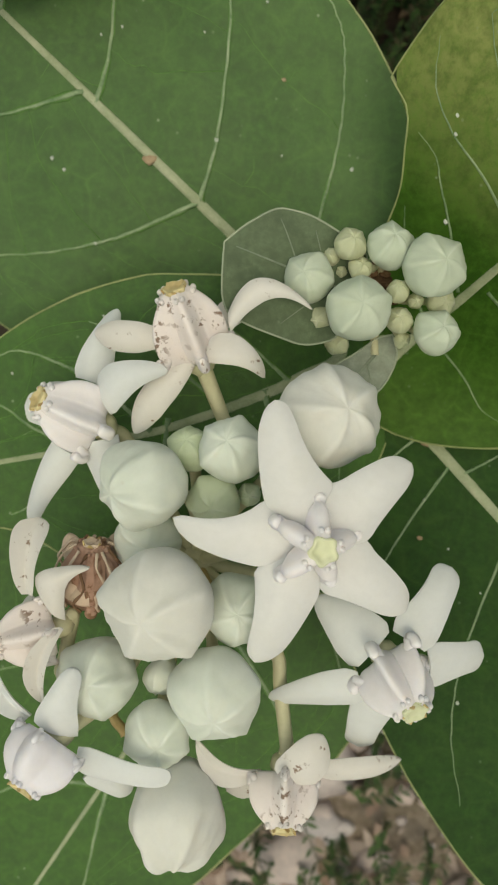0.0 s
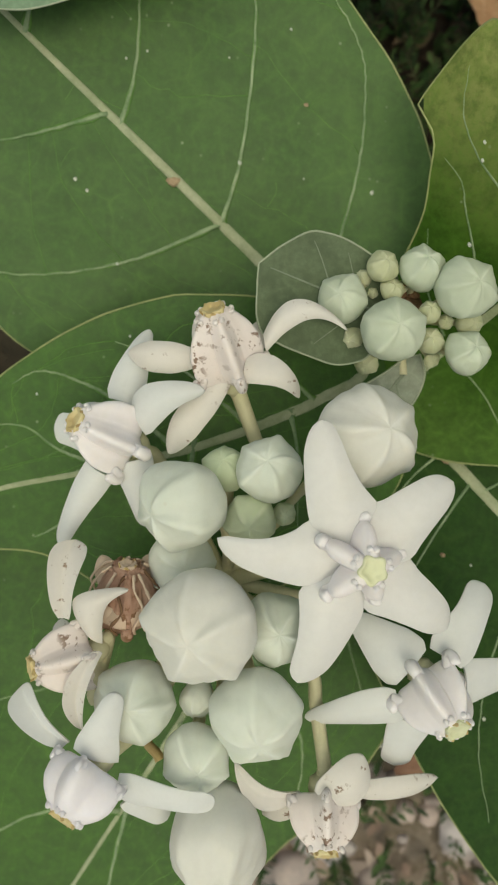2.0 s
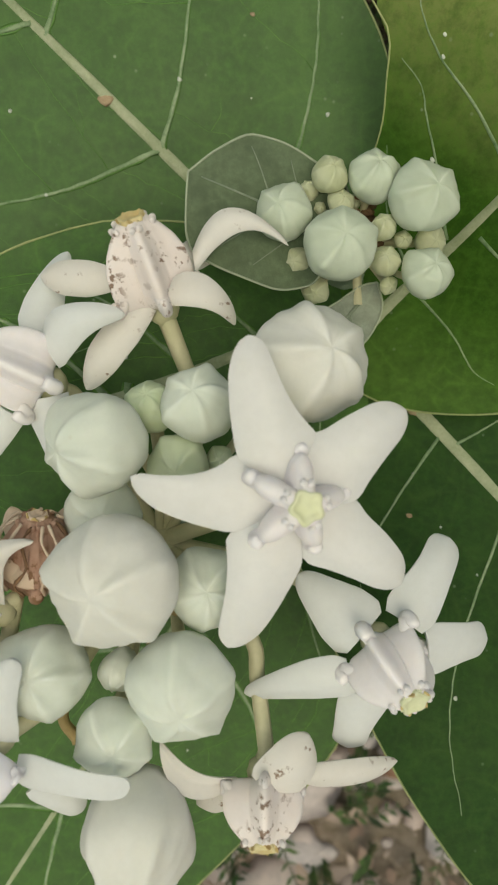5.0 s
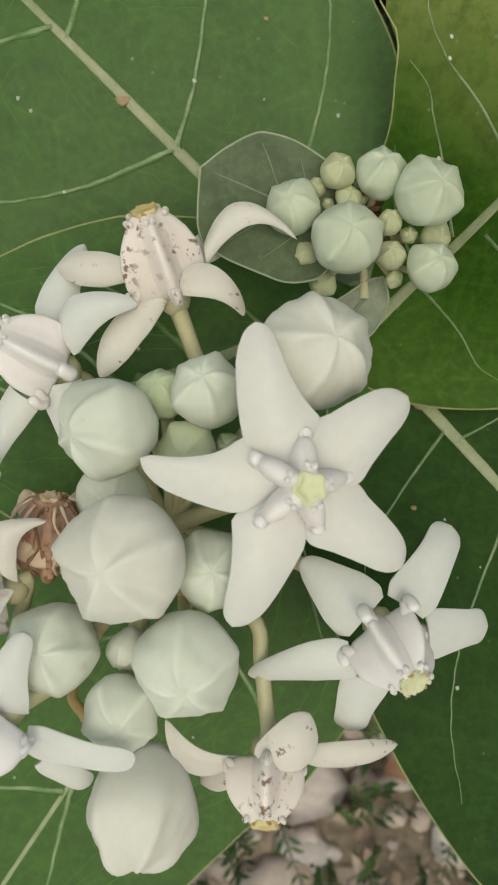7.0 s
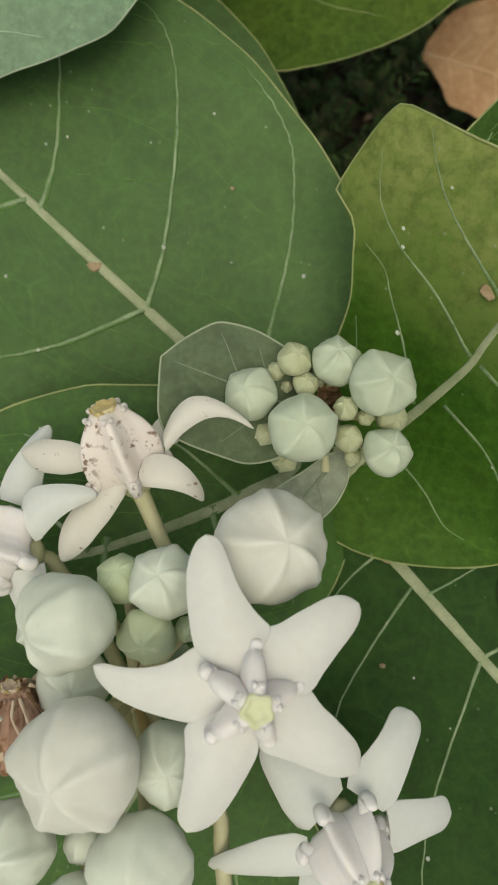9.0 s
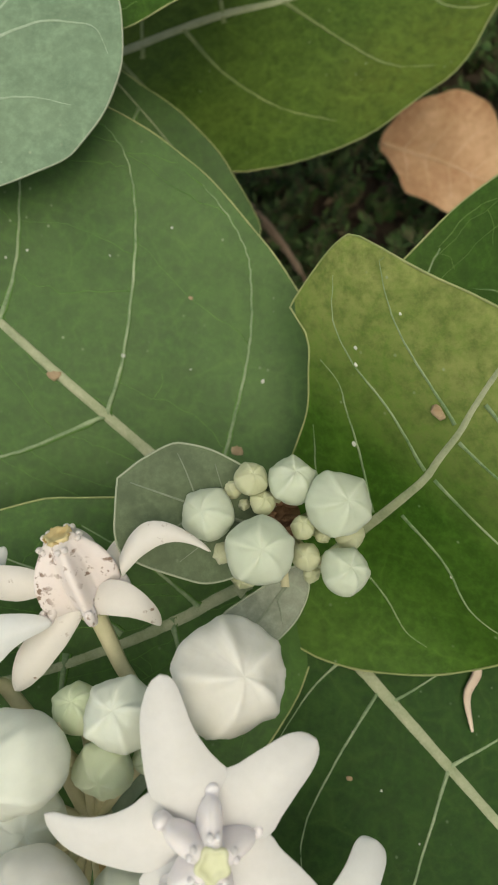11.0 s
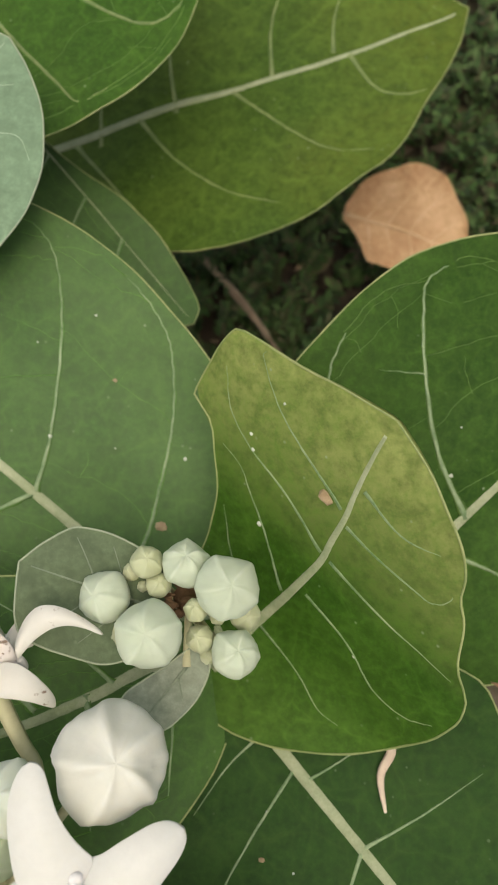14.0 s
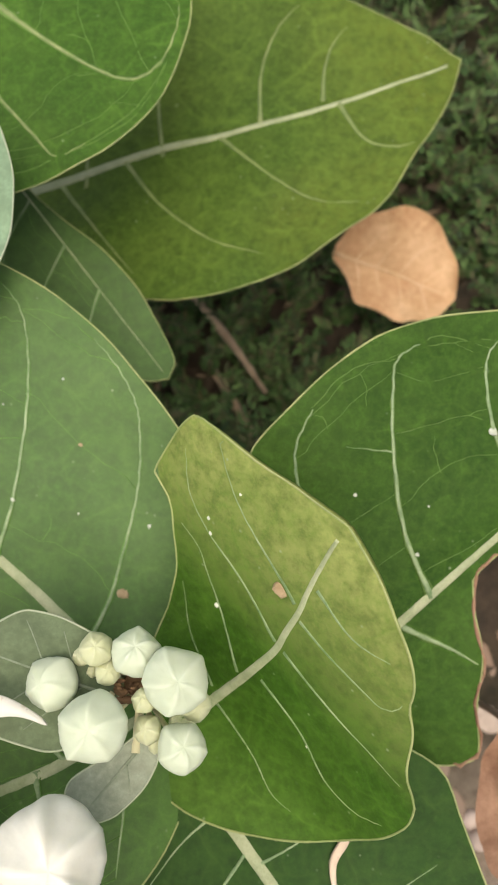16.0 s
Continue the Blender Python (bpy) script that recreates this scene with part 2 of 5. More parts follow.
DRY_LEAF = plain_material("dry_leaf", (0.46, 0.25, 0.12), (0.74, 0.50, 0.30), 45, 0.6, 0.5, 0.0015)
DRY_RIB = plain_material("dry_leaf_rib", (0.60, 0.40, 0.22), (0.80, 0.60, 0.42), 60, 0.6)
DEAD_LEAF = plain_material("dead_leaf", (0.20, 0.10, 0.06), (0.42, 0.25, 0.17), 60, 0.75, 0.5, 0.0015)
TWIG = plain_material("twig_bark", (0.20, 0.14, 0.09), (0.40, 0.30, 0.22), 120, 0.85, 0.5, 0.001)
STRAW = random_material("litter_mix", [(0.44, 0.32, 0.26), (0.24, 0.15, 0.10), (0.54, 0.44, 0.38), (0.18, 0.11, 0.07), (0.60, 0.53, 0.50)])
# darker copy of the litter tints, with the shade behind the shrub in them
LITTER_SHADED = random_material("litter_shaded", [(0.10, 0.075, 0.045), (0.17, 0.12, 0.07), (0.05, 0.04, 0.025), (0.40, 0.28, 0.18)])
STONE = random_material("stone_mix", [(0.62, 0.52, 0.48), (0.50, 0.40, 0.36), (0.66, 0.62, 0.62), (0.56, 0.44, 0.39)], 0.85)
STONE_PALE = random_material("stone_pale", [(0.62, 0.58, 0.60), (0.55, 0.47, 0.44), (0.68, 0.64, 0.66), (0.58, 0.46, 0.40)], 0.85)
WEED = random_material("weed_green", [(0.026, 0.066, 0.012), (0.050, 0.110, 0.020), (0.095, 0.160, 0.042), (0.012, 0.032, 0.006), (0.12, 0.11, 0.045)], 0.7)
WEED_STEM = random_material("weed_stem_green", [(0.07, 0.10, 0.03), (0.09, 0.11, 0.04), (0.11, 0.09, 0.05)], 0.7)


def soil_material():
    m, n, l, b = nodes_of("soil")
    co = place(n)
    a = noise_node(n, l, co, 14, 4, 0.6)
    f = noise_node(n, l, co, 160, 6, 0.7)
    g = noise_node(n, l, co, 3.2, 2, 0.5)
    pale = ramp(n, l, f, [(0.35, (0.26, 0.18, 0.14)), (0.62, (0.52, 0.41, 0.36))])
    # brown soil taken down to near black to carry the shade there
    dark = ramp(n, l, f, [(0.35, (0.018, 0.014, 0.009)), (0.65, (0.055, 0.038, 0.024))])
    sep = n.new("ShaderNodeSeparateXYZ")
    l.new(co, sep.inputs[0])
    # bare sandy earth on the near side of the plant; behind it dark brown soil with the weeds' shade painted in
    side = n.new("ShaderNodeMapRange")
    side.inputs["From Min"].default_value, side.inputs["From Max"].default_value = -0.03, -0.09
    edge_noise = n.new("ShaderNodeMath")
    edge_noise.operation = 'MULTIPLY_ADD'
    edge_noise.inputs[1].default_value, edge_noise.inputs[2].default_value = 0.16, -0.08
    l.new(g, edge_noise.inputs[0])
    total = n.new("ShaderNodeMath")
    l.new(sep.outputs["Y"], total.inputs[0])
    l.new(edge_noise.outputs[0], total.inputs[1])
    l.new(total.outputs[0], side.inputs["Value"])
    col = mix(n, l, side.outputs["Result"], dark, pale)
    col = mix(n, l, ramp(n, l, a, [(0.5, (0, 0, 0)), (0.75, (0.6,) * 3)]), col, (0.10, 0.07, 0.045))
    col = mix(n, l, ramp(n, l, g, [(0.45, (0, 0, 0)), (0.7, (0.6,) * 3)]), col, (0.08, 0.09, 0.04))
    l.new(col, b.inputs["Base Color"])
    b.inputs["Roughness"].default_value = 0.95
    bump(n, l, f, 0.8, 0.004, b)
    return m


SOIL = soil_material()

# ---- shapes ----
ORIGIN = {}


def thing(name, at, label, category, group="", kind=""):
    """A top-level thing: an empty at its base that carries its parts. at: centimetres."""
    ob = new(name)
    ob.empty_display_size = 0.01
    ob.location = (at[0] * CM, at[1] * CM, (at[2] + LIFT) * CM)
    ORIGIN[ob.name] = Vector(at)
    return tagged(ob, label, category, group, kind)


def part(name, verts, faces, mat, parent, label="", smooth=True):
    """One mesh from points in centimetres, under a thing or a part of it."""
    root = parent.parent or parent
    o = ORIGIN[root.name]
    me = bpy.data.meshes.new(name)
    me.from_pydata([((v[0] - o[0]) * CM, (v[1] - o[1]) * CM, (v[2] - o[2]) * CM) for v in verts], [], faces)
    me.materials.append(mat)
    me.polygons.foreach_set("use_smooth", [smooth] * len(me.polygons))
    me.update()
    ob = new(name, me)
    ob.parent = parent
    if label:
        ob["label"] = label
    return ob


def profile(pairs):
    """A smooth width along a blade from a few (place, width) pairs."""
    us, ws = np.array([p[0] for p in pairs], float), np.array([p[1] for p in pairs], float)
    h = np.diff(us)
    d = np.diff(ws) / h
    m = np.zeros(len(us))
    m[0], m[-1] = d[0], d[-1]
    for i in range(1, len(us) - 1):
        m[i] = 0 if d[i - 1] * d[i] <= 0 else 2 * d[i - 1] * d[i] / (d[i - 1] + d[i])

    def at(u):
        if u <= us[0] or u >= us[-1]:
            return 0.0 if not us[0] <= u <= us[-1] else float(ws[0] if u <= us[0] else ws[-1])
        i = int(np.searchsorted(us, u)) - 1
        s = (u - us[i]) / h[i]
        return float((2 * s**3 - 3 * s**2 + 1) * ws[i] + (s**3 - 2 * s**2 + s) * h[i] * m[i]
                     + (3 * s**2 - 2 * s**3) * ws[i + 1] + (s**3 - s**2) * h[i] * m[i + 1])
    return at


class Blade:
    """A thin curved blade (leaf, bract or petal) along a bent midline, with its own width on each side."""

    def __init__(self, base, tip, normal, left, right, arch=0.0, sway=0.0, cup=0.0, wave=0.0, fold=0.0, curl=0.0, seed=0, heel=0.0):
        self.b, a = Vector(base), Vector(tip) - Vector(base)
        self.len = a.length
        self.a = a.normalized()
        nn = Vector(normal)
        self.n = (nn - self.a * nn.dot(self.a)).normalized()
        self.r = self.a.cross(self.n)
        self.wl, self.wr = profile(left), profile(right)
        self.u0, self.u1 = min(left[0][0], right[0][0]), max(left[-1][0], right[-1][0])
        self.arch, self.sway, self.cup, self.wave, self.fold, self.curl, self.seed, self.heel = arch, sway, cup, wave, fold, curl, seed, heel

    def at(self, u, v):
        w = self.wr(u) if v >= 0 else self.wl(u)
        s = min(max(u, 0.0), 1.0)
        hump = 4 * s * (1 - s)
        p = self.b + self.a * (self.len * u) + self.r * (self.sway * self.len * hump + v * w)
        up = self.arch * self.len * hump + self.cup * v * v * w + self.fold * abs(v) * w - self.curl * self.len * max(0.0, u - 0.6) ** 2 + self.heel * self.len * max(0.0, 0.2 - u) ** 2
        if self.wave:
            q = p * 0.45 + Vector((self.seed * 7.3, 1.7, 3.1))
            up += self.wave * noise.noise(q) + 0.45 * self.wave * abs(v) ** 2 * noise.noise(q * 3.1)
        return p + self.n * up

    def normal_at(self, u, v):
        e = 0.01
        du = self.at(u + e, v) - self.at(u - e, v)
        dv = self.at(u, min(1, v + e)) - self.at(u, max(-1, v - e))
        k = dv.cross(du)
        if k.length < 1e-9:
            return self.n
        k.normalize()
        return k if k.dot(self.n) > 0 else -k

    def mesh(self, nu, nv, thick):
        us = [self.u0 + (self.u1 - self.u0) * (0.5 - 0.5 * math.cos(math.pi * i / nu)) for i in range(nu + 1)]
        vs = [-1 + 2 * j / nv for j in range(nv + 1)]
        top, faces, k = [], [], nv + 1
        for i, u in enumerate(us):
            u = min(max(u, self.u0 + 1e-4), self.u1 - 1e-4)
            top += [self.at(u, v) for v in vs]
        low = []
        for i, u in enumerate(us):
            for j, v in enumerate(vs):
                edge = abs(v) > 0.999 or i in (0, nu)
                low.append(top[i * k + j] - self.n * (thick * (0.4 if edge else 1)))
        m = len(top)
        for i in range(nu):
            for j in range(nv):
                q = [i * k + j, i * k + j + 1, (i + 1) * k + j + 1, (i + 1) * k + j]
                faces.append(q)
                faces.append([m + x for x in reversed(q)])
        ring = [j for j in range(k)] + [i * k + nv for i in range(1, nu + 1)] + [nu * k + j for j in range(nv - 1, -1, -1)] + [i * k for i in range(nu - 1, 0, -1)]
        wall = [top[x] for x in ring] + [low[x] for x in ring]
        q, g = 2 * m, len(ring)
        for i in range(g):
            j = (i + 1) % g
            faces.append([q + i, q + g + i, q + g + j, q + j])
        return top + low + wall, faces

    def rim(self, nu=70):
        us = [self.u0 + (self.u1 - self.u0) * (0.5 - 0.5 * math.cos(math.pi * i / nu)) for i in range(nu + 1)]
        us = [min(max(u, self.u0 + 1e-3), self.u1 - 1e-3) for u in us]
        return [self.at(u, -1) for u in us] + [self.at(u, 1) for u in reversed(us)]


def tube(path, radii, sides=8, squash=1.0, up=(0, 0, 1), closed_ends=True):
    """A round stalk along a path, with a radius at each point."""
    verts, faces = [], []
    path = [Vector(p) for p in path]
    up = Vector(up)
    for i, p in enumerate(path):
        d = path[min(i + 1, len(path) - 1)] - path[max(i - 1, 0)]
        if d.length < 1e-9:
            d = Vector((0, 0, 1))
        d.normalize()
        x = d.cross(up)
        if x.length < 1e-3:
            x = d.cross(Vector((0, 1, 0.2)))
        x.normalize()
        y = x.cross(d)
        for s in range(sides):
            t = 2 * math.pi * s / sides
            verts.append(p + x * (radii[i] * math.cos(t)) + y * (radii[i] * squash * math.sin(t)))
    for i in range(len(path) - 1):
        for s in range(sides):
            faces.append([i * sides + s, i * sides + (s + 1) % sides, (i + 1) * sides + (s + 1) % sides, (i + 1) * sides + s])
    if closed_ends:
        faces.append(list(range(sides))[::-1])
        faces.append([(len(path) - 1) * sides + s for s in range(sides)])
    return verts, faces


def bend(points, n=14):
    """A smooth path through a few points."""
    pts = [Vector(p) for p in points]
    pts = [2 * pts[0] - pts[1]] + pts + [2 * pts[-1] - pts[-2]]
    out = []
    for i in range(1, len(pts) - 2):
        a, b, c, d = pts[i - 1:i + 3]
        for k in range(n):
            t = k / n
            out.append(0.5 * (2 * b + (c - a) * t + (2 * a - 5 * b + 4 * c - d) * t * t + (3 * b - a - 3 * c + d) * t**3))
    return out + [pts[-2]]


def lump(centre, size, squeeze=(1, 1, 1), rough=0.15, seed=0, n=6, m=8):
    """A small uneven pebble-like form."""
    verts, faces = [], []
    for i in range(n + 1):
        for j in range(m):
            th, ph = math.pi * i / n, 2 * math.pi * j / m
            d = Vector((math.sin(th) * math.cos(ph), math.sin(th) * math.sin(ph), math.cos(th)))
            r = size * (1 + rough * noise.noise(d * 1.7 + Vector((seed, seed * 0.37, 0))))
            verts.append(Vector(centre) + Vector((d.x * squeeze[0], d.y * squeeze[1], d.z * squeeze[2])) * r)
    for i in range(n):
        for j in range(m):
            faces.append([i * m + j, (i + 1) * m + j, (i + 1) * m + (j + 1) % m, i * m + (j + 1) % m])
    return verts, faces


def joined(pieces):
    verts, faces = [], []
    for v, f in pieces:
        o = len(verts)
        verts += v
        faces += [[x + o for x in q] for q in f]
    return verts, faces


def vein_net(bl, veins, seed):
    """Small wandering veins that join the side veins of a blade."""
    r = random.Random(seed * 17 + 3)
    pieces = []

    def thread(points, thick):
        way = bend([Vector((u, v, 0)) for u, v in points], 5)
        pts = []
        for i, p in enumerate(way):
            j = noise.noise(Vector((p.x * 60, p.y * 14, seed)))
            pts.append(bl.at(min(max(p.x + 0.006 * j, bl.u0 + 0.01), bl.u1 - 0.01), max(-0.97, min(0.97, p.y + 0.02 * j))) + bl.n * 0.002)
        pieces.append(tube(pts, [thick * (1 - 0.5 * i / len(pts)) for i in range(len(pts))], 5, 0.35, bl.n))

    for s in (-1, 1):
        rows = sorted((q for q in veins if q[-1][1] * s > 0 and abs(q[0][1]) < 0.2), key=lambda q: q[0][0])
        lines = [bend([Vector((u, v, 0)) for u, v in q], 12) for q in rows]
        for one, two in zip(lines, lines[1:]):
            n = r.randint(3, 5)
            for k in range(n):
                f = (k + r.uniform(0.2, 0.8)) / n
                a, b = one[int(f * (len(one) - 1))], two[int(min(0.98, f * r.uniform(0.75, 1.1)) * (len(two) - 1))]
                mid = a.lerp(b, r.uniform(0.4, 0.6)) + Vector((r.uniform(-0.02, 0.02), r.uniform(-0.07, 0.07), 0))
                thread([(a.x, a.y), (mid.x, mid.y), (b.x, b.y)], r.uniform(0.007, 0.011))
                if r.random() < 0.5:
                    c = mid.lerp(r.choice((a, b)), r.uniform(0.0, 0.6))
                    d = Vector((r.uniform(-0.03, 0.05), r.choice((-1, 1)) * r.uniform(0.06, 0.16), 0))
                    thread([(c.x, c.y), (c.x + 0.5 * d.x + r.uniform(-0.01, 0.01), c.y + 0.6 * d.y), (c.x + d.x, c.y + d.y)], r.uniform(0.006, 0.009))
            # a loop near the margin from the end of one vein to the next
            a, b = one[-1], two[int(0.82 * (len(two) - 1))]
            thread([(a.x, a.y), ((a.x + b.x) / 2, max(-0.95, min(0.95, (a.y + b.y) / 2 + 0.05 * s))), (b.x, b.y)], 0.014)
    return joined(pieces)


def big_leaf(label, base, tip, normal, left, right, veins, mat, rib=0.13, rib_from=0.0, arch=0.03, sway=0.0, cup=0.0,
             wave=0.12, fold=0.04, seed=1, specks=(), scabs=(), attach=None, rib_to=0.97, rib_line=None, rim=RIM, thick=0.09, curl=0.0, heel=0.0, rib_mat=VEIN, vein_mat=VEIN_FINE, vein_r=1.0, net=True):
    """A broad leaf > blade (> midrib, side_vein, margin, speck)."""
    ob = thing("leaf", attach[-1] if attach else base, label, "leaf", "leaves of the shrub")
    bl = Blade(base, tip, normal, left, right, arch, sway, cup, wave, fold, curl, seed, heel)
    blade = part("blade", *bl.mesh(46, 30, thick), mat, ob)
    us = [rib_from + (rib_to - rib_from) * i / 24 for i in range(25)]
    radii = [rib * (1 - 0.76 * (i / 24) ** 0.8) for i in range(25)]
    across = [float(np.interp(u, *zip(*rib_line))) if rib_line else 0.0 for u in us]
    path = [bl.at(u, v) - bl.n * (0.12 * r) for u, v, r in zip(us, across, radii)]
    path = bend(path, 3)
    radii = [float(np.interp(i / (len(path) - 1), np.linspace(0, 1, 25), radii)) * (1 + 0.10 * noise.noise(Vector((i * 0.9, seed, 0)))) for i in range(len(path))]
    part("midrib", *tube(path, radii, 10, 0.34, bl.n), rib_mat, blade, "pale raised midrib")
    if attach:
        stalk = bend([bl.at(rib_from + 0.03, 0.0)] + list(attach), 8)
        part("leaf_stalk", *tube(stalk, [rib * 1.0 + 0.06 * i / len(stalk) for i in range(len(stalk))], 8), rib_mat, ob)
    for k, line in enumerate(veins):
        way = bend([Vector((u, v, 0)) for u, v in line], 7)
        m = len(way) - 1
        pts, rad = [], []
        for i, p in enumerate(way):
            r = vein_r * 0.043 * (rib / 0.13) ** 0.4 * (1 - 0.78 * i / m + (0.5 * math.exp(-i / 2.2) if abs(line[0][1]) < 0.15 else -0.15)) * (1 + 0.3 * noise.noise(Vector((i * 0.8, k, seed)))) * (1.0 if abs(line[0][1]) < 0.15 else 0.45)
            v = max(-1.0, min(1.0, p.y + 0.003 * math.sin(1.9 * i + seed + k)))
            pts.append(bl.at(p.x, v) + bl.n * 0.006)
            rad.append(r)
        part("side_vein", *tube(pts, rad, 8, 0.3, bl.n), vein_mat, blade)
        if net:
            flank = [q * (1.75 + 1.0 * noise.noise(Vector((i * 0.7, k * 2.3, seed)))) for i, q in enumerate(rad)]
            part("vein_flank", *tube([p - bl.n * 0.004 for p in pts], flank, 8, 0.03, bl.n), NET[mat.name], blade, "pale fuzzy flank of the vein")
    if net:
        part("vein_net", *vein_net(bl, veins, seed), NET[mat.name], blade, "faint net of small veins")
    edge = bl.rim()
    part("margin", *tube(edge, [0.019 + 0.006 * noise.noise(Vector((i * 0.31, seed, 2))) for i in range(len(edge))], 5), rim, blade, "thin yellowish rim")
    for u, v, r in specks:
        part("speck", *lump(bl.at(u, v) + bl.normal_at(u, v) * 0.01, r * 0.7, (1, 1, 0.25), 0.5, u * 9), SPECK, blade, "white dust speck")
    for u, v, r in scabs:
        part("scab", *lump(bl.at(u, v) + bl.normal_at(u, v) * 0.005, r, (1.2, 0.9, 0.3), 0.5, u * 5 + 2), SCAB, blade, "brown dry scab")
    return ob, bl

# ---- ground ----
def ground_height(x, y):
    return 0.9 * noise.noise(Vector((x * 0.09, y * 0.09, 2.0))) + 0.35 * noise.noise(Vector((x * 0.4, y * 0.4, 5.0)))


near = [-40 + 1.25 * i for i in range(65)]
far = [60, 100, 200, 500, 1200, 3000, 6000]
axis = [-f for f in reversed(far)] + near + far
axis_y = [v for v in axis]
ground_verts = [(x * CM, y * CM, (ground_height(x, y) if max(abs(x), abs(y)) < 45 else 0) * CM) for y in axis_y for x in axis]
k = len(axis)
ground_mesh = bpy.data.meshes.new("ground")
ground_mesh.from_pydata(ground_verts, [], [(j * k + i, j * k + i + 1, (j + 1) * k + i + 1, (j + 1) * k + i) for j in range(k - 1) for i in range(k - 1)])
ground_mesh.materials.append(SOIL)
ground_mesh.polygons.foreach_set("use_smooth", [True] * len(ground_mesh.polygons))
ground = tagged(new("ground", ground_mesh), "bare sandy soil, dark brown with painted-in shade under weeds", "ground", kind="structure")

# ---- leaves ----
L = -1
R = 1
leaf_a, blade_a = big_leaf(
    "large green leaf with pale midrib spread under the buds", (-1.36, 1.99, -5.01), (-9.42, 9.38, -3.95), (-0.02, -0.164, 0.986),
    [(-0.2, 0.0), (-0.15, 1.6), (-0.06, 3.1), (0.11, 4.5), (0.26, 5.05), (0.5, 4.9), (0.77, 3.3), (0.93, 1.5), (1.0, 0.0)],
    [(-0.26, 0.0), (-0.22, 2.4), (-0.17, 3.5), (-0.11, 4.08), (-0.08, 4.26), (-0.04, 4.47), (0.0, 4.62), (0.04, 4.73), (0.09, 4.84), (0.14, 4.91), (0.26, 5.04), (0.36, 4.97), (0.46, 4.74), (0.7, 3.6), (0.9, 1.8), (1.0, 0.0)],
    [[(-0.14, 0.0), (-0.11, 0.24), (-0.075, 0.40), (-0.03, 0.58), (0.02, 0.73), (0.08, 0.855), (0.12, 0.915), (0.18, 0.95), (0.26, 0.96)], [(0.11, 0.0), (0.16, 0.24), (0.25, 0.52), (0.33, 0.73), (0.40, 0.86), (0.46, 0.92)], [(0.37, 0.0), (0.41, 0.19), (0.48, 0.42), (0.56, 0.65), (0.68, 0.8)], [(0.6, 0.0), (0.66, 0.3), (0.75, 0.7)], [(0.11, 0.0), (0.17, -0.30), (0.21, -0.44), (0.28, -0.63), (0.36, -0.80), (0.44, -0.88)], [(0.4, 0.0), (0.46, -0.21), (0.52, -0.4), (0.62, -0.7)], [(-0.05, 0.0), (-0.04, -0.4), (0.02, -0.8)]],
    LEAF, rib=0.15, rib_from=-0.12, vein_r=0.85, seed=1, fold=-0.04, attach=[(0.6, 0.6, -6.2), (1.3, 0.5, -6.8)],
    specks=[(0.37, -0.29, 0.06), (0.34, -0.29, 0.055), (-0.066, 0.63, 0.06), (0.16, 0.24, 0.07), (0.21, -0.44, 0.055), (0.42, 0.3, 0.04), (0.3, 0.5, 0.035), (0.05, 0.4, 0.03), (0.44, 0.22, 0.045), (0.25, 0.75, 0.04)], scabs=[(0.23, -0.01, 0.13), (0.14, 0.61, 0.045), (-0.12, 0.32, 0.12)])
leaf_b, blade_b = big_leaf(
    "large green leaf with pale midrib under the flower cluster", (0.74, -0.74, -3.9), (-9.55, -3.88, -3.9), (0, 0, 1),
    [(-0.19, 0.0), (-0.16, 0.8), (-0.09, 1.5), (-0.01, 2.4), (0.15, 3.3), (0.32, 3.5), (0.54, 2.8), (0.7, 1.3), (0.8, 0.9), (1.0, 0.0)],
    [(-0.19, 0.0), (-0.13, 0.6), (0.02, 1.7), (0.15, 2.38), (0.23, 2.65), (0.31, 2.88), (0.41, 2.92), (0.5, 2.8), (0.59, 2.56), (0.65, 2.34), (0.8, 1.6), (1.0, 0.0)],
    [[(0.1, 0.0), (0.12, 0.17), (0.17, 0.5), (0.25, 0.8)], [(0.24, 0.0), (0.27, 0.18), (0.33, 0.5), (0.43, 0.8)], [(0.38, -0.05), (0.43, 0.25), (0.48, 0.50), (0.52, 0.65), (0.55, 0.76), (0.59, 0.86), (0.64, 0.88)], [(0.52, 0.0), (0.56, 0.10), (0.60, 0.25), (0.64, 0.50), (0.70, 0.68)], [(0.76, 0.0), (0.82, 0.4), (0.88, 0.65)], [(0.55, 0.0), (0.62, -0.4), (0.69, -0.75)], [(0.49, 0.35), (0.55, 0.25), (0.62, 0.2)], [(0.3, 0.35), (0.37, 0.28), (0.46, 0.25)], [(0.15, 0.0), (0.16, -0.28), (0.2, -0.7)], [(0.34, 0.0), (0.4, -0.4), (0.48, -0.8)], [(0.02, 0.0), (0.02, -0.4), (0.06, -0.8)]],
    LEAF_DEEP, rib=0.14, rib_line=[(0.0, 0.06), (0.12, -0.02), (0.23, -0.05), (0.37, -0.06), (0.58, -0.01), (0.72, 0.07), (1.0, 0.0)], seed=2, arch=0.02, heel=-1.2, attach=[(1.1, -0.2, -4.9), (1.35, 0.3, -5.6)], specks=[(0.33, 0.15, 0.05), (0.6, 0.7, 0.04), (0.4, 0.8, 0.04)])
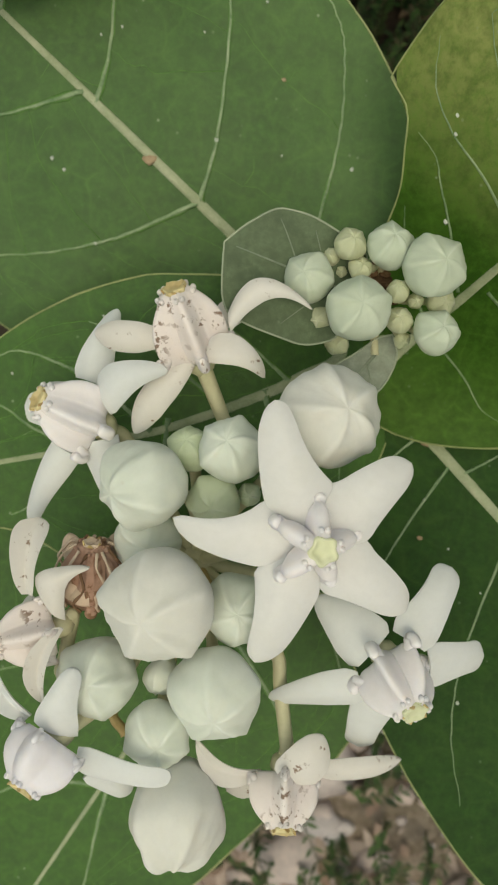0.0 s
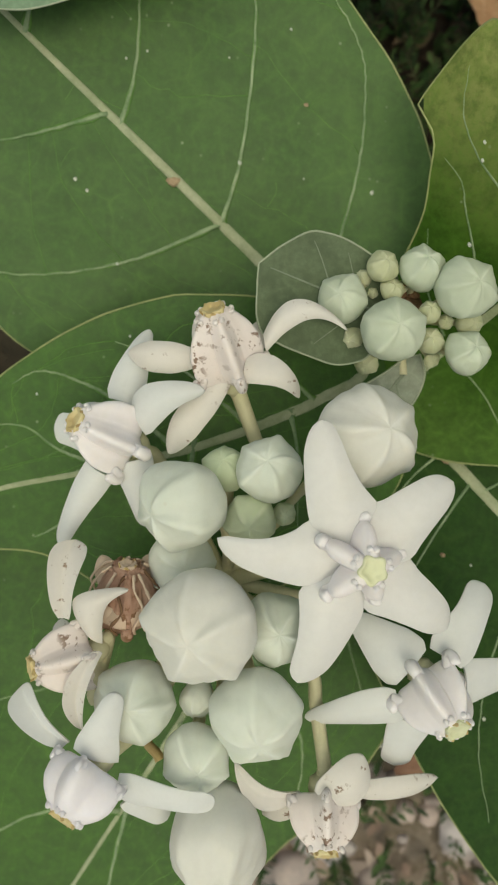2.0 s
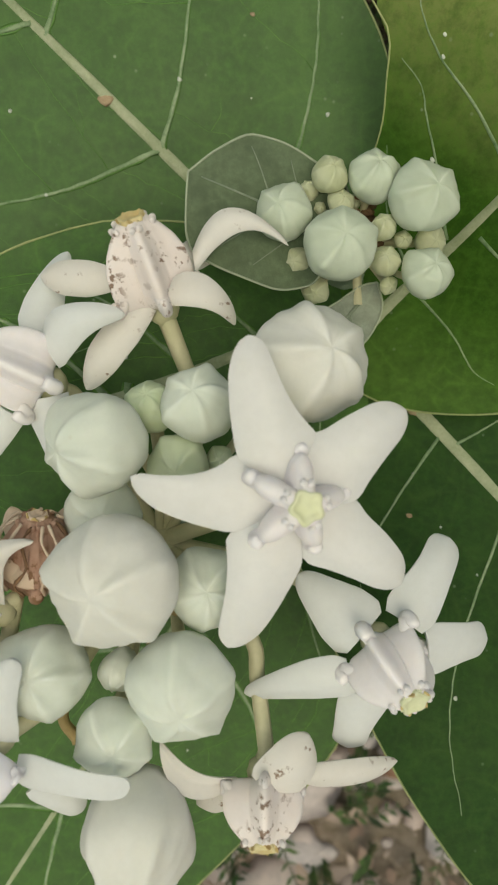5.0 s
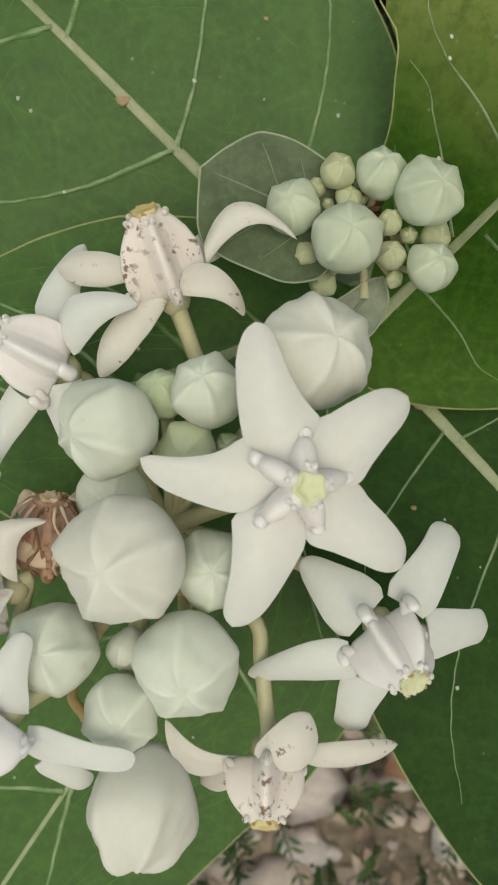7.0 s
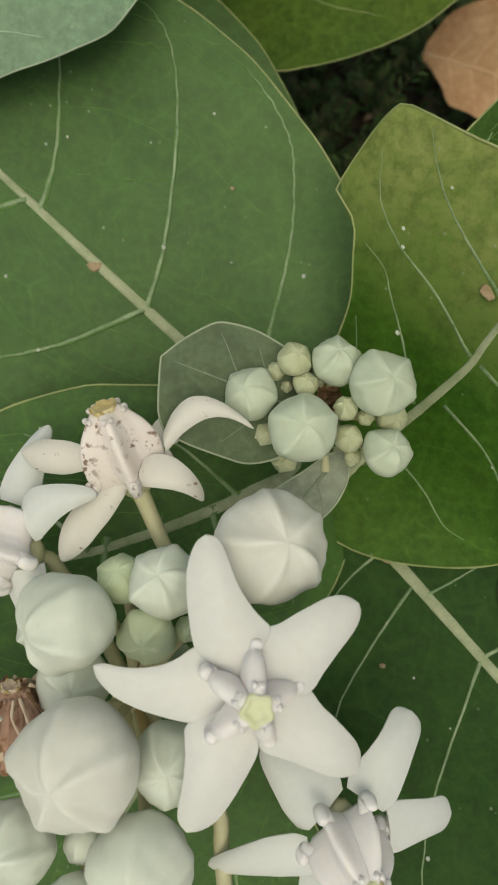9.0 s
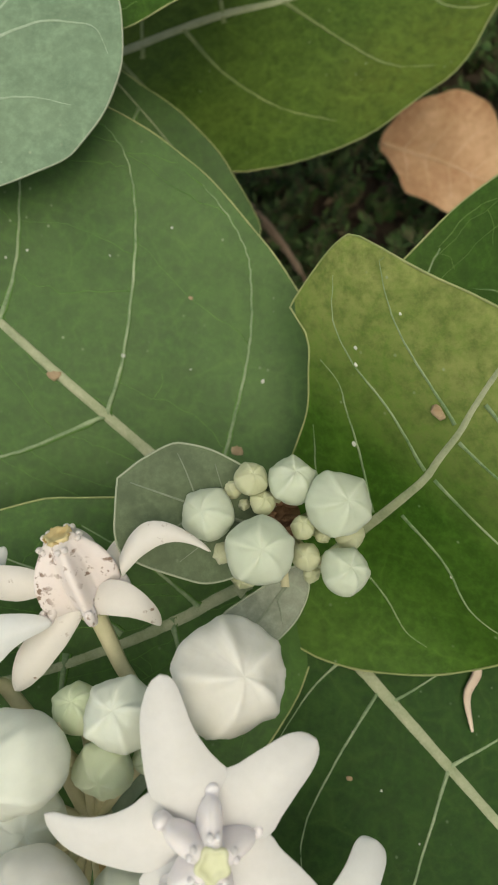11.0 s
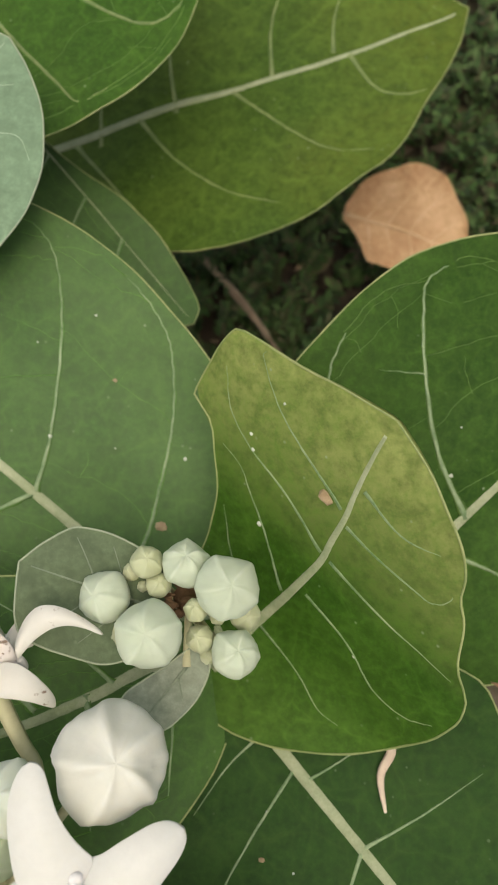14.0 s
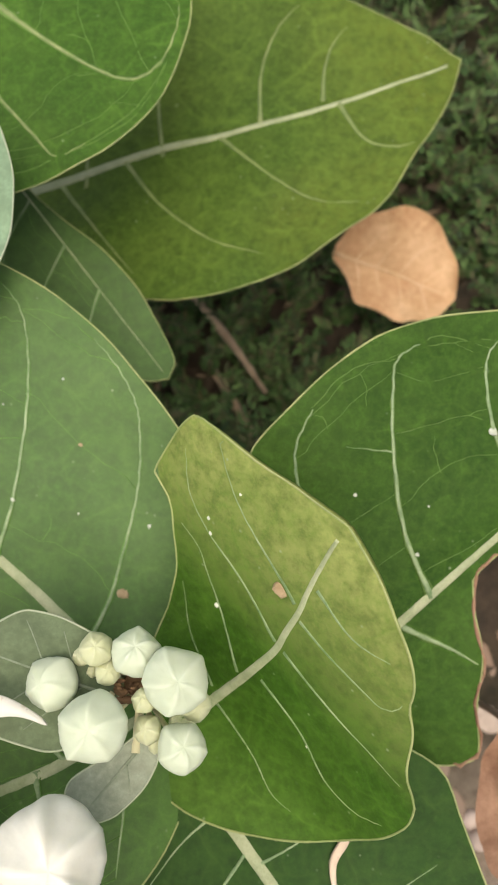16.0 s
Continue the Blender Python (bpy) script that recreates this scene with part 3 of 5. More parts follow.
leaf_c, blade_c = big_leaf(
    "upright yellow-green leaf with a bent-back tip beside the young buds", (2.36, -0.175, -4.805), (4.67, 3.39, 0.006), (-0.649, -0.428, 0.629),
    [(-0.21, 0.0), (-0.15, 0.8), (0.0, 1.5), (0.11, 1.77), (0.24, 1.92), (0.37, 2.12), (0.48, 2.47), (0.575, 2.85), (0.595, 3.2), (0.61, 3.46), (0.75, 3.4), (0.88, 3.2), (0.905, 2.9), (0.92, 2.35), (0.95, 1.5), (0.98, 0.75), (1.0, 0.0)],
    [(-0.21, 0.0), (-0.19, 0.4), (-0.16, 1.25), (-0.1, 2.05), (-0.015, 2.78), (0.06, 3.22), (0.17, 3.53), (0.32, 3.76), (0.42, 3.78), (0.5, 3.62), (0.57, 3.14), (0.7, 2.67), (0.74, 2.42), (0.79, 2.28), (0.86, 1.93), (0.92, 1.32), (0.97, 0.67), (1.0, 0.0)],
    [[(0.51, 0.07), (0.58, -0.34), (0.61, -0.54), (0.67, -0.76), (0.77, -0.90)], [(0.68, 0.04), (0.74, -0.29), (0.80, -0.54), (0.90, -0.82)], [(0.27, 0.02), (0.38, -0.34), (0.47, -0.60), (0.53, -0.72), (0.55, -0.9)], [(0.12, -0.08), (0.21, -0.62), (0.35, -0.90)], [(0.65, 0.12), (0.65, 0.38), (0.66, 0.65), (0.67, 0.78), (0.73, 0.94)], [(0.51, 0.13), (0.50, 0.51), (0.51, 0.71), (0.52, 0.92)], [(0.34, 0.13), (0.32, 0.42), (0.26, 0.67), (0.28, 0.85), (0.35, 0.95)], [(0.09, 0.05), (0.08, 0.39), (0.05, 0.65), (0.06, 0.79)], [(0.78, 0.11), (0.76, 0.48), (0.80, 0.79)]],
    LEAF_LIGHT, rib=0.15, rib_line=[(-0.1, 0.0), (0.05, 0.01), (0.27, 0.057), (0.49, 0.096), (0.67, 0.09), (0.81, 0.04), (0.96, 0.0)], rib_from=-0.1, rib_to=0.95, vein_r=0.6, net=False, seed=3, arch=0.0, wave=0.08, fold=0.0, heel=1.5, attach=[(1.75, 0.1, -4.9), (1.4, 0.45, -5.4)], scabs=[(0.68, -0.065, 0.14)], specks=[(0.817, -0.51, 0.04), (0.407, -0.46, 0.07), (0.656, -0.58, 0.05), (0.616, -0.53, 0.05), (0.3, 0.5, 0.035)])
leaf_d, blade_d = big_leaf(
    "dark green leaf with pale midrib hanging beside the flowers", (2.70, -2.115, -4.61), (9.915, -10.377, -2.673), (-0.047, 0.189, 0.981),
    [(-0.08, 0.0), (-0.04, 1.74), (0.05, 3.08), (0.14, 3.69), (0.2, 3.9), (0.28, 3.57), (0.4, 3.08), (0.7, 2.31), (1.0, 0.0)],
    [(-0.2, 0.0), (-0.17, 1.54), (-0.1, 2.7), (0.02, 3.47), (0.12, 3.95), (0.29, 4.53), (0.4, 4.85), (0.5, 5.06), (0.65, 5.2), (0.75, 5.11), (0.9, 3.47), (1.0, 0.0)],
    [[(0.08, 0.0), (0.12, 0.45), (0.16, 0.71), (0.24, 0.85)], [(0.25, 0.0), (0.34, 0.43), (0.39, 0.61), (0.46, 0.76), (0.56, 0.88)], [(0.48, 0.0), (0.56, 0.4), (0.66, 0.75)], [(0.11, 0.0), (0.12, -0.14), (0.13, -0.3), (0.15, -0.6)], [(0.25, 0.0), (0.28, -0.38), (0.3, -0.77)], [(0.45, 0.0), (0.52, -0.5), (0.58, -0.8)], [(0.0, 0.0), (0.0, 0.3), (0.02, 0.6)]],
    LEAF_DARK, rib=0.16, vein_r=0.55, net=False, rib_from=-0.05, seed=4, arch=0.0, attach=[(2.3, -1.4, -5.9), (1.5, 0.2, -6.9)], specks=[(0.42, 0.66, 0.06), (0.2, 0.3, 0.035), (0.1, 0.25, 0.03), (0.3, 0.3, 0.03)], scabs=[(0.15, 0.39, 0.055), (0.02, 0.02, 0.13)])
leaf_e, blade_e = big_leaf(
    "green leaf with a torn brown edge behind the upright leaf", (5.61, 0.87, -5.09), (13.17, 8.01, -3.76), (0.075, -0.259, 0.963),
    [(-0.1, 0.0), (-0.05, 2.4), (0.05, 4.3), (0.14, 4.89), (0.22, 4.96), (0.31, 4.99), (0.42, 4.87), (0.53, 4.4), (0.65, 3.5), (0.85, 1.8), (1.0, 0.0)],
    [(-0.12, 0.0), (-0.05, 2.9), (0.02, 3.4), (0.1, 2.5), (0.18, 1.7), (0.24, 0.7), (0.28, 0.3), (0.5, 0.35), (0.8, 0.5), (1.0, 0.0)],
    [[(0.18, 0.03), (0.23, -0.28), (0.32, -0.57), (0.4, -0.78), (0.44, -0.87), (0.5, -0.9)], [(0.0, 0.0), (0.06, -0.5), (0.14, -0.75), (0.19, -0.87), (0.26, -0.93)], [(0.44, 0.1), (0.48, -0.3), (0.54, -0.59), (0.58, -0.74), (0.62, -0.82)], [(0.1, 0.04), (0.14, 0.54), (0.16, 0.93)], [(0.32, -0.57), (0.26, -0.72)]],
    LEAF_MID, rib=0.15, seed=5, arch=0.02, rib_from=-0.1, attach=[(3.2, 0.5, -6.4), (1.6, 0.5, -7.4)], specks=[(0.21, -0.55, 0.06), (0.49, -0.38, 0.14), (0.22, -0.18, 0.06), (0.3, -0.3, 0.03)])
leaf_f, blade_f = big_leaf(
    "older green leaf with yellowing margin low behind the shrub", (-4.21, 13.4, -10.07), (9.37, 18.0, -9.04), (-0.111, 0.11, 0.988),
    [(-0.3, 0.0), (-0.22, 1.8), (0.0, 4.0), (0.2, 5.4), (0.4, 6.4), (0.56, 6.1), (0.72, 5.0), (0.87, 2.54), (0.94, 1.47), (1.0, 0.0)],
    [(-0.3, 0.0), (-0.24, 1.2), (-0.1, 2.7), (0.0, 3.4), (0.1, 4.0), (0.21, 4.55), (0.27, 4.95), (0.37, 5.23), (0.48, 5.2), (0.6, 4.75), (0.72, 4.05), (0.83, 2.74), (0.94, 1.25), (1.0, 0.0)],
    [[(0.55, 0.0), (0.59, -0.29), (0.65, -0.54), (0.72, -0.72)], [(0.25, -0.06), (0.29, 0.29), (0.35, 0.56), (0.40, 0.72), (0.46, 0.84)], [(0.46, 0.0), (0.50, 0.23), (0.54, 0.45), (0.60, 0.68), (0.68, 0.87)], [(0.10, -0.08), (0.14, 0.32), (0.17, 0.58), (0.20, 0.81)], [(0.72, 0.06), (0.74, 0.42), (0.79, 0.72), (0.83, 0.90)], [(0.33, 0.0), (0.37, -0.4), (0.46, -0.7)], [(0.69, 0.0), (0.73, -0.28), (0.8, -0.6)], [(0.15, 0.0), (0.2, -0.4), (0.3, -0.75)]],
    LEAF_BACK, rib=0.21, net=False, vein_mat=VEIN_SOFT, rib_from=-0.1, rib_line=[(-0.1, -0.14), (0.04, -0.12), (0.22, -0.08), (0.46, -0.01), (0.67, 0.05), (0.85, 0.08), (1.0, 0.0)], seed=6, arch=0.015, wave=0.2, attach=[(-5.6, 12.0, -11.2), (-6.4, 10.6, -12.4)])
leaf_g, blade_g = big_leaf(
    "deep green leaf over the older leaf behind", (-6.14, 12.4, -5.0), (0.22, 22.58, -5.0), (0, 0, 1),
    [(-0.1, 0.0), (0.0, 2.5), (0.1, 3.6), (0.3, 4.6), (0.5, 4.4), (0.75, 2.8), (0.92, 1.2), (1.0, 0.0)],
    [(-0.1, 0.0), (-0.02, 2.6), (0.09, 3.98), (0.17, 4.61), (0.27, 5.21), (0.38, 5.42), (0.53, 5.05), (0.6, 4.6), (0.8, 2.6), (1.0, 0.0)],
    [[(0.28, 0.03), (0.23, 0.36), (0.19, 0.73), (0.18, 0.88), (0.23, 0.91)], [(0.39, 0.04), (0.37, 0.48), (0.38, 0.8), (0.43, 0.91), (0.51, 0.94), (0.57, 0.93)], [(0.55, 0.0), (0.58, 0.4), (0.66, 0.75)], [(0.1, 0.0), (0.06, 0.4), (0.05, 0.75)], [(0.2, 0.0), (0.3, -0.5), (0.42, -0.8)], [(0.45, 0.0), (0.55, -0.5), (0.66, -0.8)]],
    LEAF_HIND, rib=0.16, vein_mat=VEIN_SOFT, seed=7, arch=0.02, attach=[(-6.6, 11.4, -7.0), (-6.6, 10.6, -9.6)])
leaf_h, blade_h = big_leaf(
    "pale bloomy young leaf with a small pointed tip", (-5.93, 7.70, -2.9), (-2.48, 12.25, -2.9), (0, 0, 1),
    [(-0.3, 0.00), (-0.2, 1.80), (0.0, 2.93), (0.3, 3.49), (0.6, 3.27), (0.855, 2.19), (0.965, 0.79), (1.0, 0.00)],
    [(-0.32, 0.00), (-0.2, 1.01), (0.03, 1.92), (0.18, 2.54), (0.32, 2.95), (0.43, 2.96), (0.59, 2.77), (0.8, 1.92), (0.94, 0.79), (1.0, 0.00)],
    [[(0.68, 0.0), (0.75, 0.1), (0.81, 0.25), (0.86, 0.54)], [(0.4, 0.0), (0.6, 0.27), (0.67, 0.52), (0.7, 0.73), (0.65, 0.88)], [(0.1, 0.0), (0.3, 0.35), (0.39, 0.57), (0.44, 0.8)], [(-0.1, 0.0), (0.08, 0.5), (0.16, 0.8)], [(0.2, 0.0), (0.4, -0.5), (0.55, -0.8)]],
    LEAF_PALE, rib=0.06, net=False, seed=8, arch=0.02, rib_from=-0.3, rim=RIM_PALE, rib_mat=VEIN_BLOOM, vein_mat=VEIN_BLOOM, attach=[(-7.6, 7.1, -4.6), (-6.8, 8.4, -6.6)])
leaf_i, blade_i = big_leaf(
    "lower green leaf with a narrow tip between the broad leaves", (-4.01, 13.59, -7.6), (1.0, 7.34, -7.2), (0, 0, 1),
    [(-0.05, 0.0), (0.1, 0.12), (0.2, 0.2), (0.34, 0.4), (0.54, 0.75), (0.68, 0.82), (0.8, 0.7), (0.9, 0.56), (0.97, 0.38), (1.0, 0.0)],
    [(-0.05, 0.0), (0.05, 1.4), (0.25, 2.6), (0.5, 2.6), (0.75, 1.7), (0.9, 0.85), (0.97, 0.42), (1.0, 0.0)],
    [[(0.2, 0.0), (0.3, 0.5), (0.42, 0.8)], [(0.42, 0.0), (0.52, 0.5), (0.64, 0.8)], [(0.62, 0.0), (0.72, 0.5), (0.8, 0.75)]],
    LEAF, rib=0.035, seed=9, arch=0.02, wave=0.1, attach=[(-5.4, 12.6, -10.0), (-6.3, 10.8, -12.0)])
leaf_j, blade_j = big_leaf(
    "large green leaf spread low under the flower cluster", (0.92, -2.37, -5.9), (-8.32, -16.55, -5.2), (0, 0, 1),
    [(-0.06, 0.0), (-0.03, 1.0), (0.07, 2.22), (0.2, 3.63), (0.32, 4.36), (0.43, 4.26), (0.52, 3.74), (0.64, 3.25), (0.85, 1.6), (1.0, 0.0)],
    [(-0.06, 0.0), (-0.03, 1.2), (0.05, 2.6), (0.14, 4.4), (0.26, 5.6), (0.4, 6.1), (0.6, 5.6), (0.8, 3.4), (1.0, 0.0)],
    [[(0.58, 0.0), (0.66, -0.15), (0.73, -0.35), (0.8, -0.6)], [(0.3, 0.0), (0.36, -0.52), (0.4, -0.69), (0.46, -0.82)], [(0.45, 0.0), (0.54, -0.35), (0.62, -0.65)], [(0.12, 0.0), (0.2, -0.5), (0.28, -0.8)], [(0.6, 0.0), (0.65, 0.27), (0.72, 0.5), (0.8, 0.7)], [(0.36, 0.0), (0.45, 0.35), (0.56, 0.7)], [(0.18, 0.0), (0.26, 0.4), (0.36, 0.75)]],
    LEAF_DEEP, rib=0.13, seed=10, arch=0.0, attach=[(1.2, -0.8, -6.8), (1.4, 0.3, -8.0)], specks=[(0.5, 0.3, 0.045), (0.45, -0.4, 0.04), (0.62, 0.2, 0.04)])

torn = []
for i in range(40):
    u = -0.02 + 0.62 * i / 39
    torn.append(blade_e.at(u, 1.0) + Vector((0.05 * math.sin(5.3 * i), 0.05 * math.cos(3.7 * i), 0.03 * math.sin(2.9 * i))))
part("torn_edge", *tube(torn, [0.02 + 0.03 * math.sin(1.7 * i) ** 2 for i in range(40)], 6), DEAD_LEAF, leaf_e, "crisp brown torn edge")

# ---- stems ----
stem = thing("stem", (1.4, 0.5, -18.2), "thick pale green upright stem of the shrub", "stem")
trunk = bend([(1.4, 0.5, -18.3), (1.7, 0.3, -13.0), (1.35, 0.55, -8.0), (1.3, 0.52, -4.0), (1.3, 0.52, -3.0)], 8)
part("stalk", *tube(trunk, [0.75 - 0.45 * i / (len(trunk) - 1) for i in range(len(trunk))], 12), STEM, stem)
for z, r in ((-4.7, 0.5), (-6.9, 0.56), (-12.0, 0.66)):
    part("node", *lump((1.35, 0.52, z), r, (1, 1, 0.55), 0.15, z), STEM, stem)
HUB = Vector((-2.1, -4.6, -3.0))
branch = bend([(1.35, 0.5, -5.6), (0.6, -1.4, -5.0), (-0.9, -3.6, -4.2), tuple(HUB)], 8)
part("flower_branch", *tube(branch, [0.3 - 0.06 * i / (len(branch) - 1) for i in range(len(branch))], 10), STEM, stem)
part("flower_hub", *lump(HUB, 0.42, (1, 1, 0.7), 0.2, 3), STALK, stem)
back_stem = thing("stem", (-6.5, 10.0, -18.2), "second pale green stem standing behind the leaves", "stem")
trunk = bend([(-6.5, 10.0, -18.3), (-6.3, 10.4, -13.0), (-6.6, 10.3, -9.0), (-6.8, 8.4, -6.6)], 8)
part("stalk", *tube(trunk, [0.7 - 0.3 * i / (len(trunk) - 1) for i in range(len(trunk))], 12), STEM, back_stem)


# ---- buds ----
def bud_form(centre, radius, tall, axis, seed, ribs=1.0):
    """A blunt five-sided bud: ribs run from the tip over the shoulders and fade towards the stalk."""
    z = Vector(axis).normalized()
    x = z.cross(Vector((0.31, 0.95, 0.1))).normalized()
    y = z.cross(x)
    verts, faces, n, m = [], [], 30, 60
    turn = seed * 2.1
    rr = random.Random(seed)
    strong = [rr.uniform(0.65, 1.2) for _ in range(5)]
    for i in range(n + 1):
        th = math.pi * i / n
        for j in range(m):
            ph = 2 * math.pi * j / m
            around = ph + turn + 0.22 * th
            sector = around % (2 * math.pi / 5) - math.pi / 5
            vary = strong[round(around / (2 * math.pi / 5)) % 5]
            off = sector - math.copysign(math.pi / 5, sector)      # from the nearest corner
            corner = 0.86 / math.cos(sector) - 0.92
            shoulder = math.exp(-((th - 1.2) / 0.5) ** 2)
            fold = math.exp(-((th - 0.50) / 0.34) ** 2) * (1 - math.exp(-(th / 0.2) ** 2))
            ridge = math.exp(-(off / (0.19 if off > 0 else 0.34)) ** 2) * fold
            seam = math.exp(-(sector / 0.06) ** 2) * math.exp(-((th - 0.75) / 0.5) ** 2)
            run = math.exp(-((th - 1.0) / 0.35) ** 2)
            keel = math.exp(-(off / (0.12 if off > 0 else 0.22)) ** 2) * run
            knob = (math.exp(-(off / 0.17) ** 2) + 0.8 * math.exp(-((abs(sector) - 0.16) / 0.13) ** 2)) * math.exp(-((th - 1.22) / 0.24) ** 2)
            r = 1 + corner * (0.18 * math.sin(th) ** 2 + 0.25 * shoulder) + ribs * (0.085 * ridge * vary - 0.042 * fold - 0.012 * seam + 0.030 * keel * vary + 0.034 * knob - 0.012 * run)
            r += (0.005 if ribs > 1.1 else 0.010 if ribs > 0.96 else 0.006) * ribs * math.cos(10 * around + 0.8 * math.sin(around + seed)) * math.exp(-((th - 0.48) / 0.30) ** 2) * (1 - math.exp(-(th / 0.15) ** 2))
            r *= 1 - 0.07 * math.exp(-(th / 0.16) ** 2)
            d = Vector((math.sin(th) * math.cos(ph), math.sin(th) * math.sin(ph), 0))
            r *= 1 + 0.09 * noise.noise(Vector((d.x, d.y, math.cos(th))) * 1.3 + Vector((seed * 3.7, seed, 0)))
            r *= 1 + 0.035 * noise.noise(Vector((d.x, d.y, math.cos(th))) * 2.9 + Vector((seed, seed * 2.3, 4.0)))
            taper = 1 - 0.10 * max(0.0, -math.cos(th))
            verts.append(Vector(centre) + (x * d.x + y * d.y) * (radius * r * taper) + z * (radius * tall * r * math.cos(th) * 0.97))
    for i in range(n):
        for j in range(m):
            faces.append([i * m + j, (i + 1) * m + j, (i + 1) * m + (j + 1) % m, i * m + (j + 1) % m])
    return verts, faces


def bud(centre, radius, tall, axis, mat, label, group, hub, seed, stalk_mat=None, stalk_r=0.1):
    ob = thing("flower_bud", hub, label, "flower bud", group)
    part("bud_body", *bud_form(centre, radius, tall, axis, seed, 1.9 if axis[1] < -0.7 else 0.95 if mat in (BUD_YOUNG, BUD_SMALL) else 1.2 if mat is BUD_CREAM else 1.0), mat, ob)
    foot = Vector(centre) - Vector(axis).normalized() * radius * tall * 0.93
    mid = foot.lerp(Vector(hub), 0.45) - Vector(axis).normalized() * 0.25 * radius
    path = bend([foot + Vector(axis).normalized() * 0.1, mid, hub], 7)
    part("bud_stalk", *tube(path, [stalk_r * (1.25 - 0.4 * min(1, i / 6)) for i in range(len(path))], 8), stalk_mat or STALK, ob)
    z = Vector(axis).normalized()
    x = z.cross(Vector((0.3, 0.9, 0.2))).normalized()
    y = z.cross(x)
    for i in range(5):
        a = 2 * math.pi * i / 5 + seed
        out = x * math.cos(a) + y * math.sin(a)
        base = foot + out * 0.08 * radius
        tip = foot + out * 0.62 * radius + z * 0.16 * radius * tall
        sep = Blade(base, tip, out * 0.4 - z, [(0, 0.1 * radius), (0.4, 0.2 * radius), (1, 0)], [(0, 0.1 * radius), (0.4, 0.2 * radius), (1, 0)])
        part("sepal", *sep.mesh(6, 4, 0.03), STALK, ob)
    return ob


BUD_KINDS = {"cream": (BUD_CREAM, "plump cream-white crown flower bud about to open"), "pale": (BUD_PALE, "pale green-white rounded flower bud"),
             "green": (BUD_GREEN, "small pale green flower bud between the others"), "young": (BUD_YOUNG, "grey-green ribbed young flower bud"),
             "small": (BUD_SMALL, "tiny yellow-green flower bud in the young cluster")}
FULL = [(0.0, 0.0), (0.36, 0.54), (0.55, 0.50), (0.7, 0.44), (0.82, 0.37), (0.92, 0.25), (0.98, 0.12), (1.0, 0.0)]
WIDE = [(0.0, 0.0), (0.36, 0.54), (0.48, 0.475), (0.6, 0.45), (0.72, 0.41), (0.84, 0.35), (0.93, 0.25), (0.98, 0.12), (1.0, 0.0)]
EVEN = [(0.0, 0.0), (0.36, 0.54), (0.5, 0.44), (0.7, 0.32), (0.84, 0.26), (0.93, 0.19), (0.98, 0.1), (1.0, 0.0)]
HOLLOW = [(0.0, 0.0), (0.36, 0.54), (0.42, 0.47), (0.53, 0.36), (0.7, 0.26), (0.84, 0.22), (0.93, 0.18), (0.98, 0.10), (1.0, 0.0)]
THIN = [(0.0, 0.0), (0.36, 0.52), (0.45, 0.36), (0.55, 0.23), (0.68, 0.14), (0.82, 0.09), (0.93, 0.07), (1.0, 0.0)]
FLOWER_OPEN = ((-0.05, -3.52, -0.10), (0.09, -3.51, 0.55), [
    ((-0.62, -1.36, 0.20), FULL, HOLLOW, 0.00),
    ((1.51, -2.30, -0.10), WIDE, EVEN, 0.00),
    ((1.54, -4.75, -0.28), WIDE, EVEN, 0.00),
    ((-0.91, -5.65, -0.28), FULL, HOLLOW, 0.03),
    ((-2.20, -3.20, -0.05), FULL, THIN, 0.00),
])
# half-widths along a petal, as shares of its widest place
TAPER = [(0.0, 0.8), (0.12, 1.0), (0.3, 0.97), (0.5, 0.80), (0.7, 0.60), (0.86, 0.43), (0.95, 0.27), (0.985, 0.14), (1.0, 0.0)]
BLUNT = [(0.0, 0.8), (0.15, 1.0), (0.4, 0.88), (0.65, 0.76), (0.85, 0.72), (0.95, 0.56), (0.985, 0.33), (1.0, 0.0)]
SPOON = [(0.0, 0.45), (0.15, 0.75), (0.4, 1.0), (0.62, 0.98), (0.8, 0.76), (0.92, 0.46), (0.98, 0.2), (1.0, 0.0)]
HOOD = [(0.0, 0.6), (0.15, 0.9), (0.38, 1.0), (0.6, 0.95), (0.8, 0.74), (0.92, 0.44), (0.975, 0.2), (1.0, 0.0)]
TRI = [(0.0, 1.0), (0.2, 0.95), (0.45, 0.76), (0.7, 0.58), (0.87, 0.46), (0.95, 0.32), (0.985, 0.17), (1.0, 0.0)]
FLARE = [(0.0, 0.32), (0.15, 0.55), (0.4, 0.72), (0.65, 0.9), (0.84, 1.0), (0.94, 0.88), (0.985, 0.5), (1.0, 0.0)]
HOOK = [(0.0, 0.7), (0.15, 0.95), (0.32, 1.0), (0.52, 0.8), (0.7, 0.55), (0.86, 0.34), (0.96, 0.2), (1.0, 0.0)]
FLOWER_TOP = ((-1.99, -0.56, -1.95), (-2.31, 0.47, -1.20), [
    ((-2.56, -0.30, -1.65), (-3.86, -0.20, -1.95), SPOON, 0.32, 0.24, 0.12, 0.00, -0.38),
    ((-2.12, -0.70, -1.70), (-3.12, -2.00, -1.75), SPOON, 0.30, 0.27, 0.10, 0.05, -0.35),
    ((-1.82, -0.58, -1.45), (-0.77, -0.99, -1.70), TAPER, 0.36, 0.20, 0.20, -0.14, -0.38),
    ((-1.42, -0.06, -1.60), (0.02, 0.18, -1.50), HOOK, 0.24, 0.22, 0.16, -0.30, -0.38),
    ((-1.67, -0.01, -1.90), (-1.04, 0.43, -2.20), SPOON, 0.25, 0.25, 0.05, 0.00, -0.40),
])
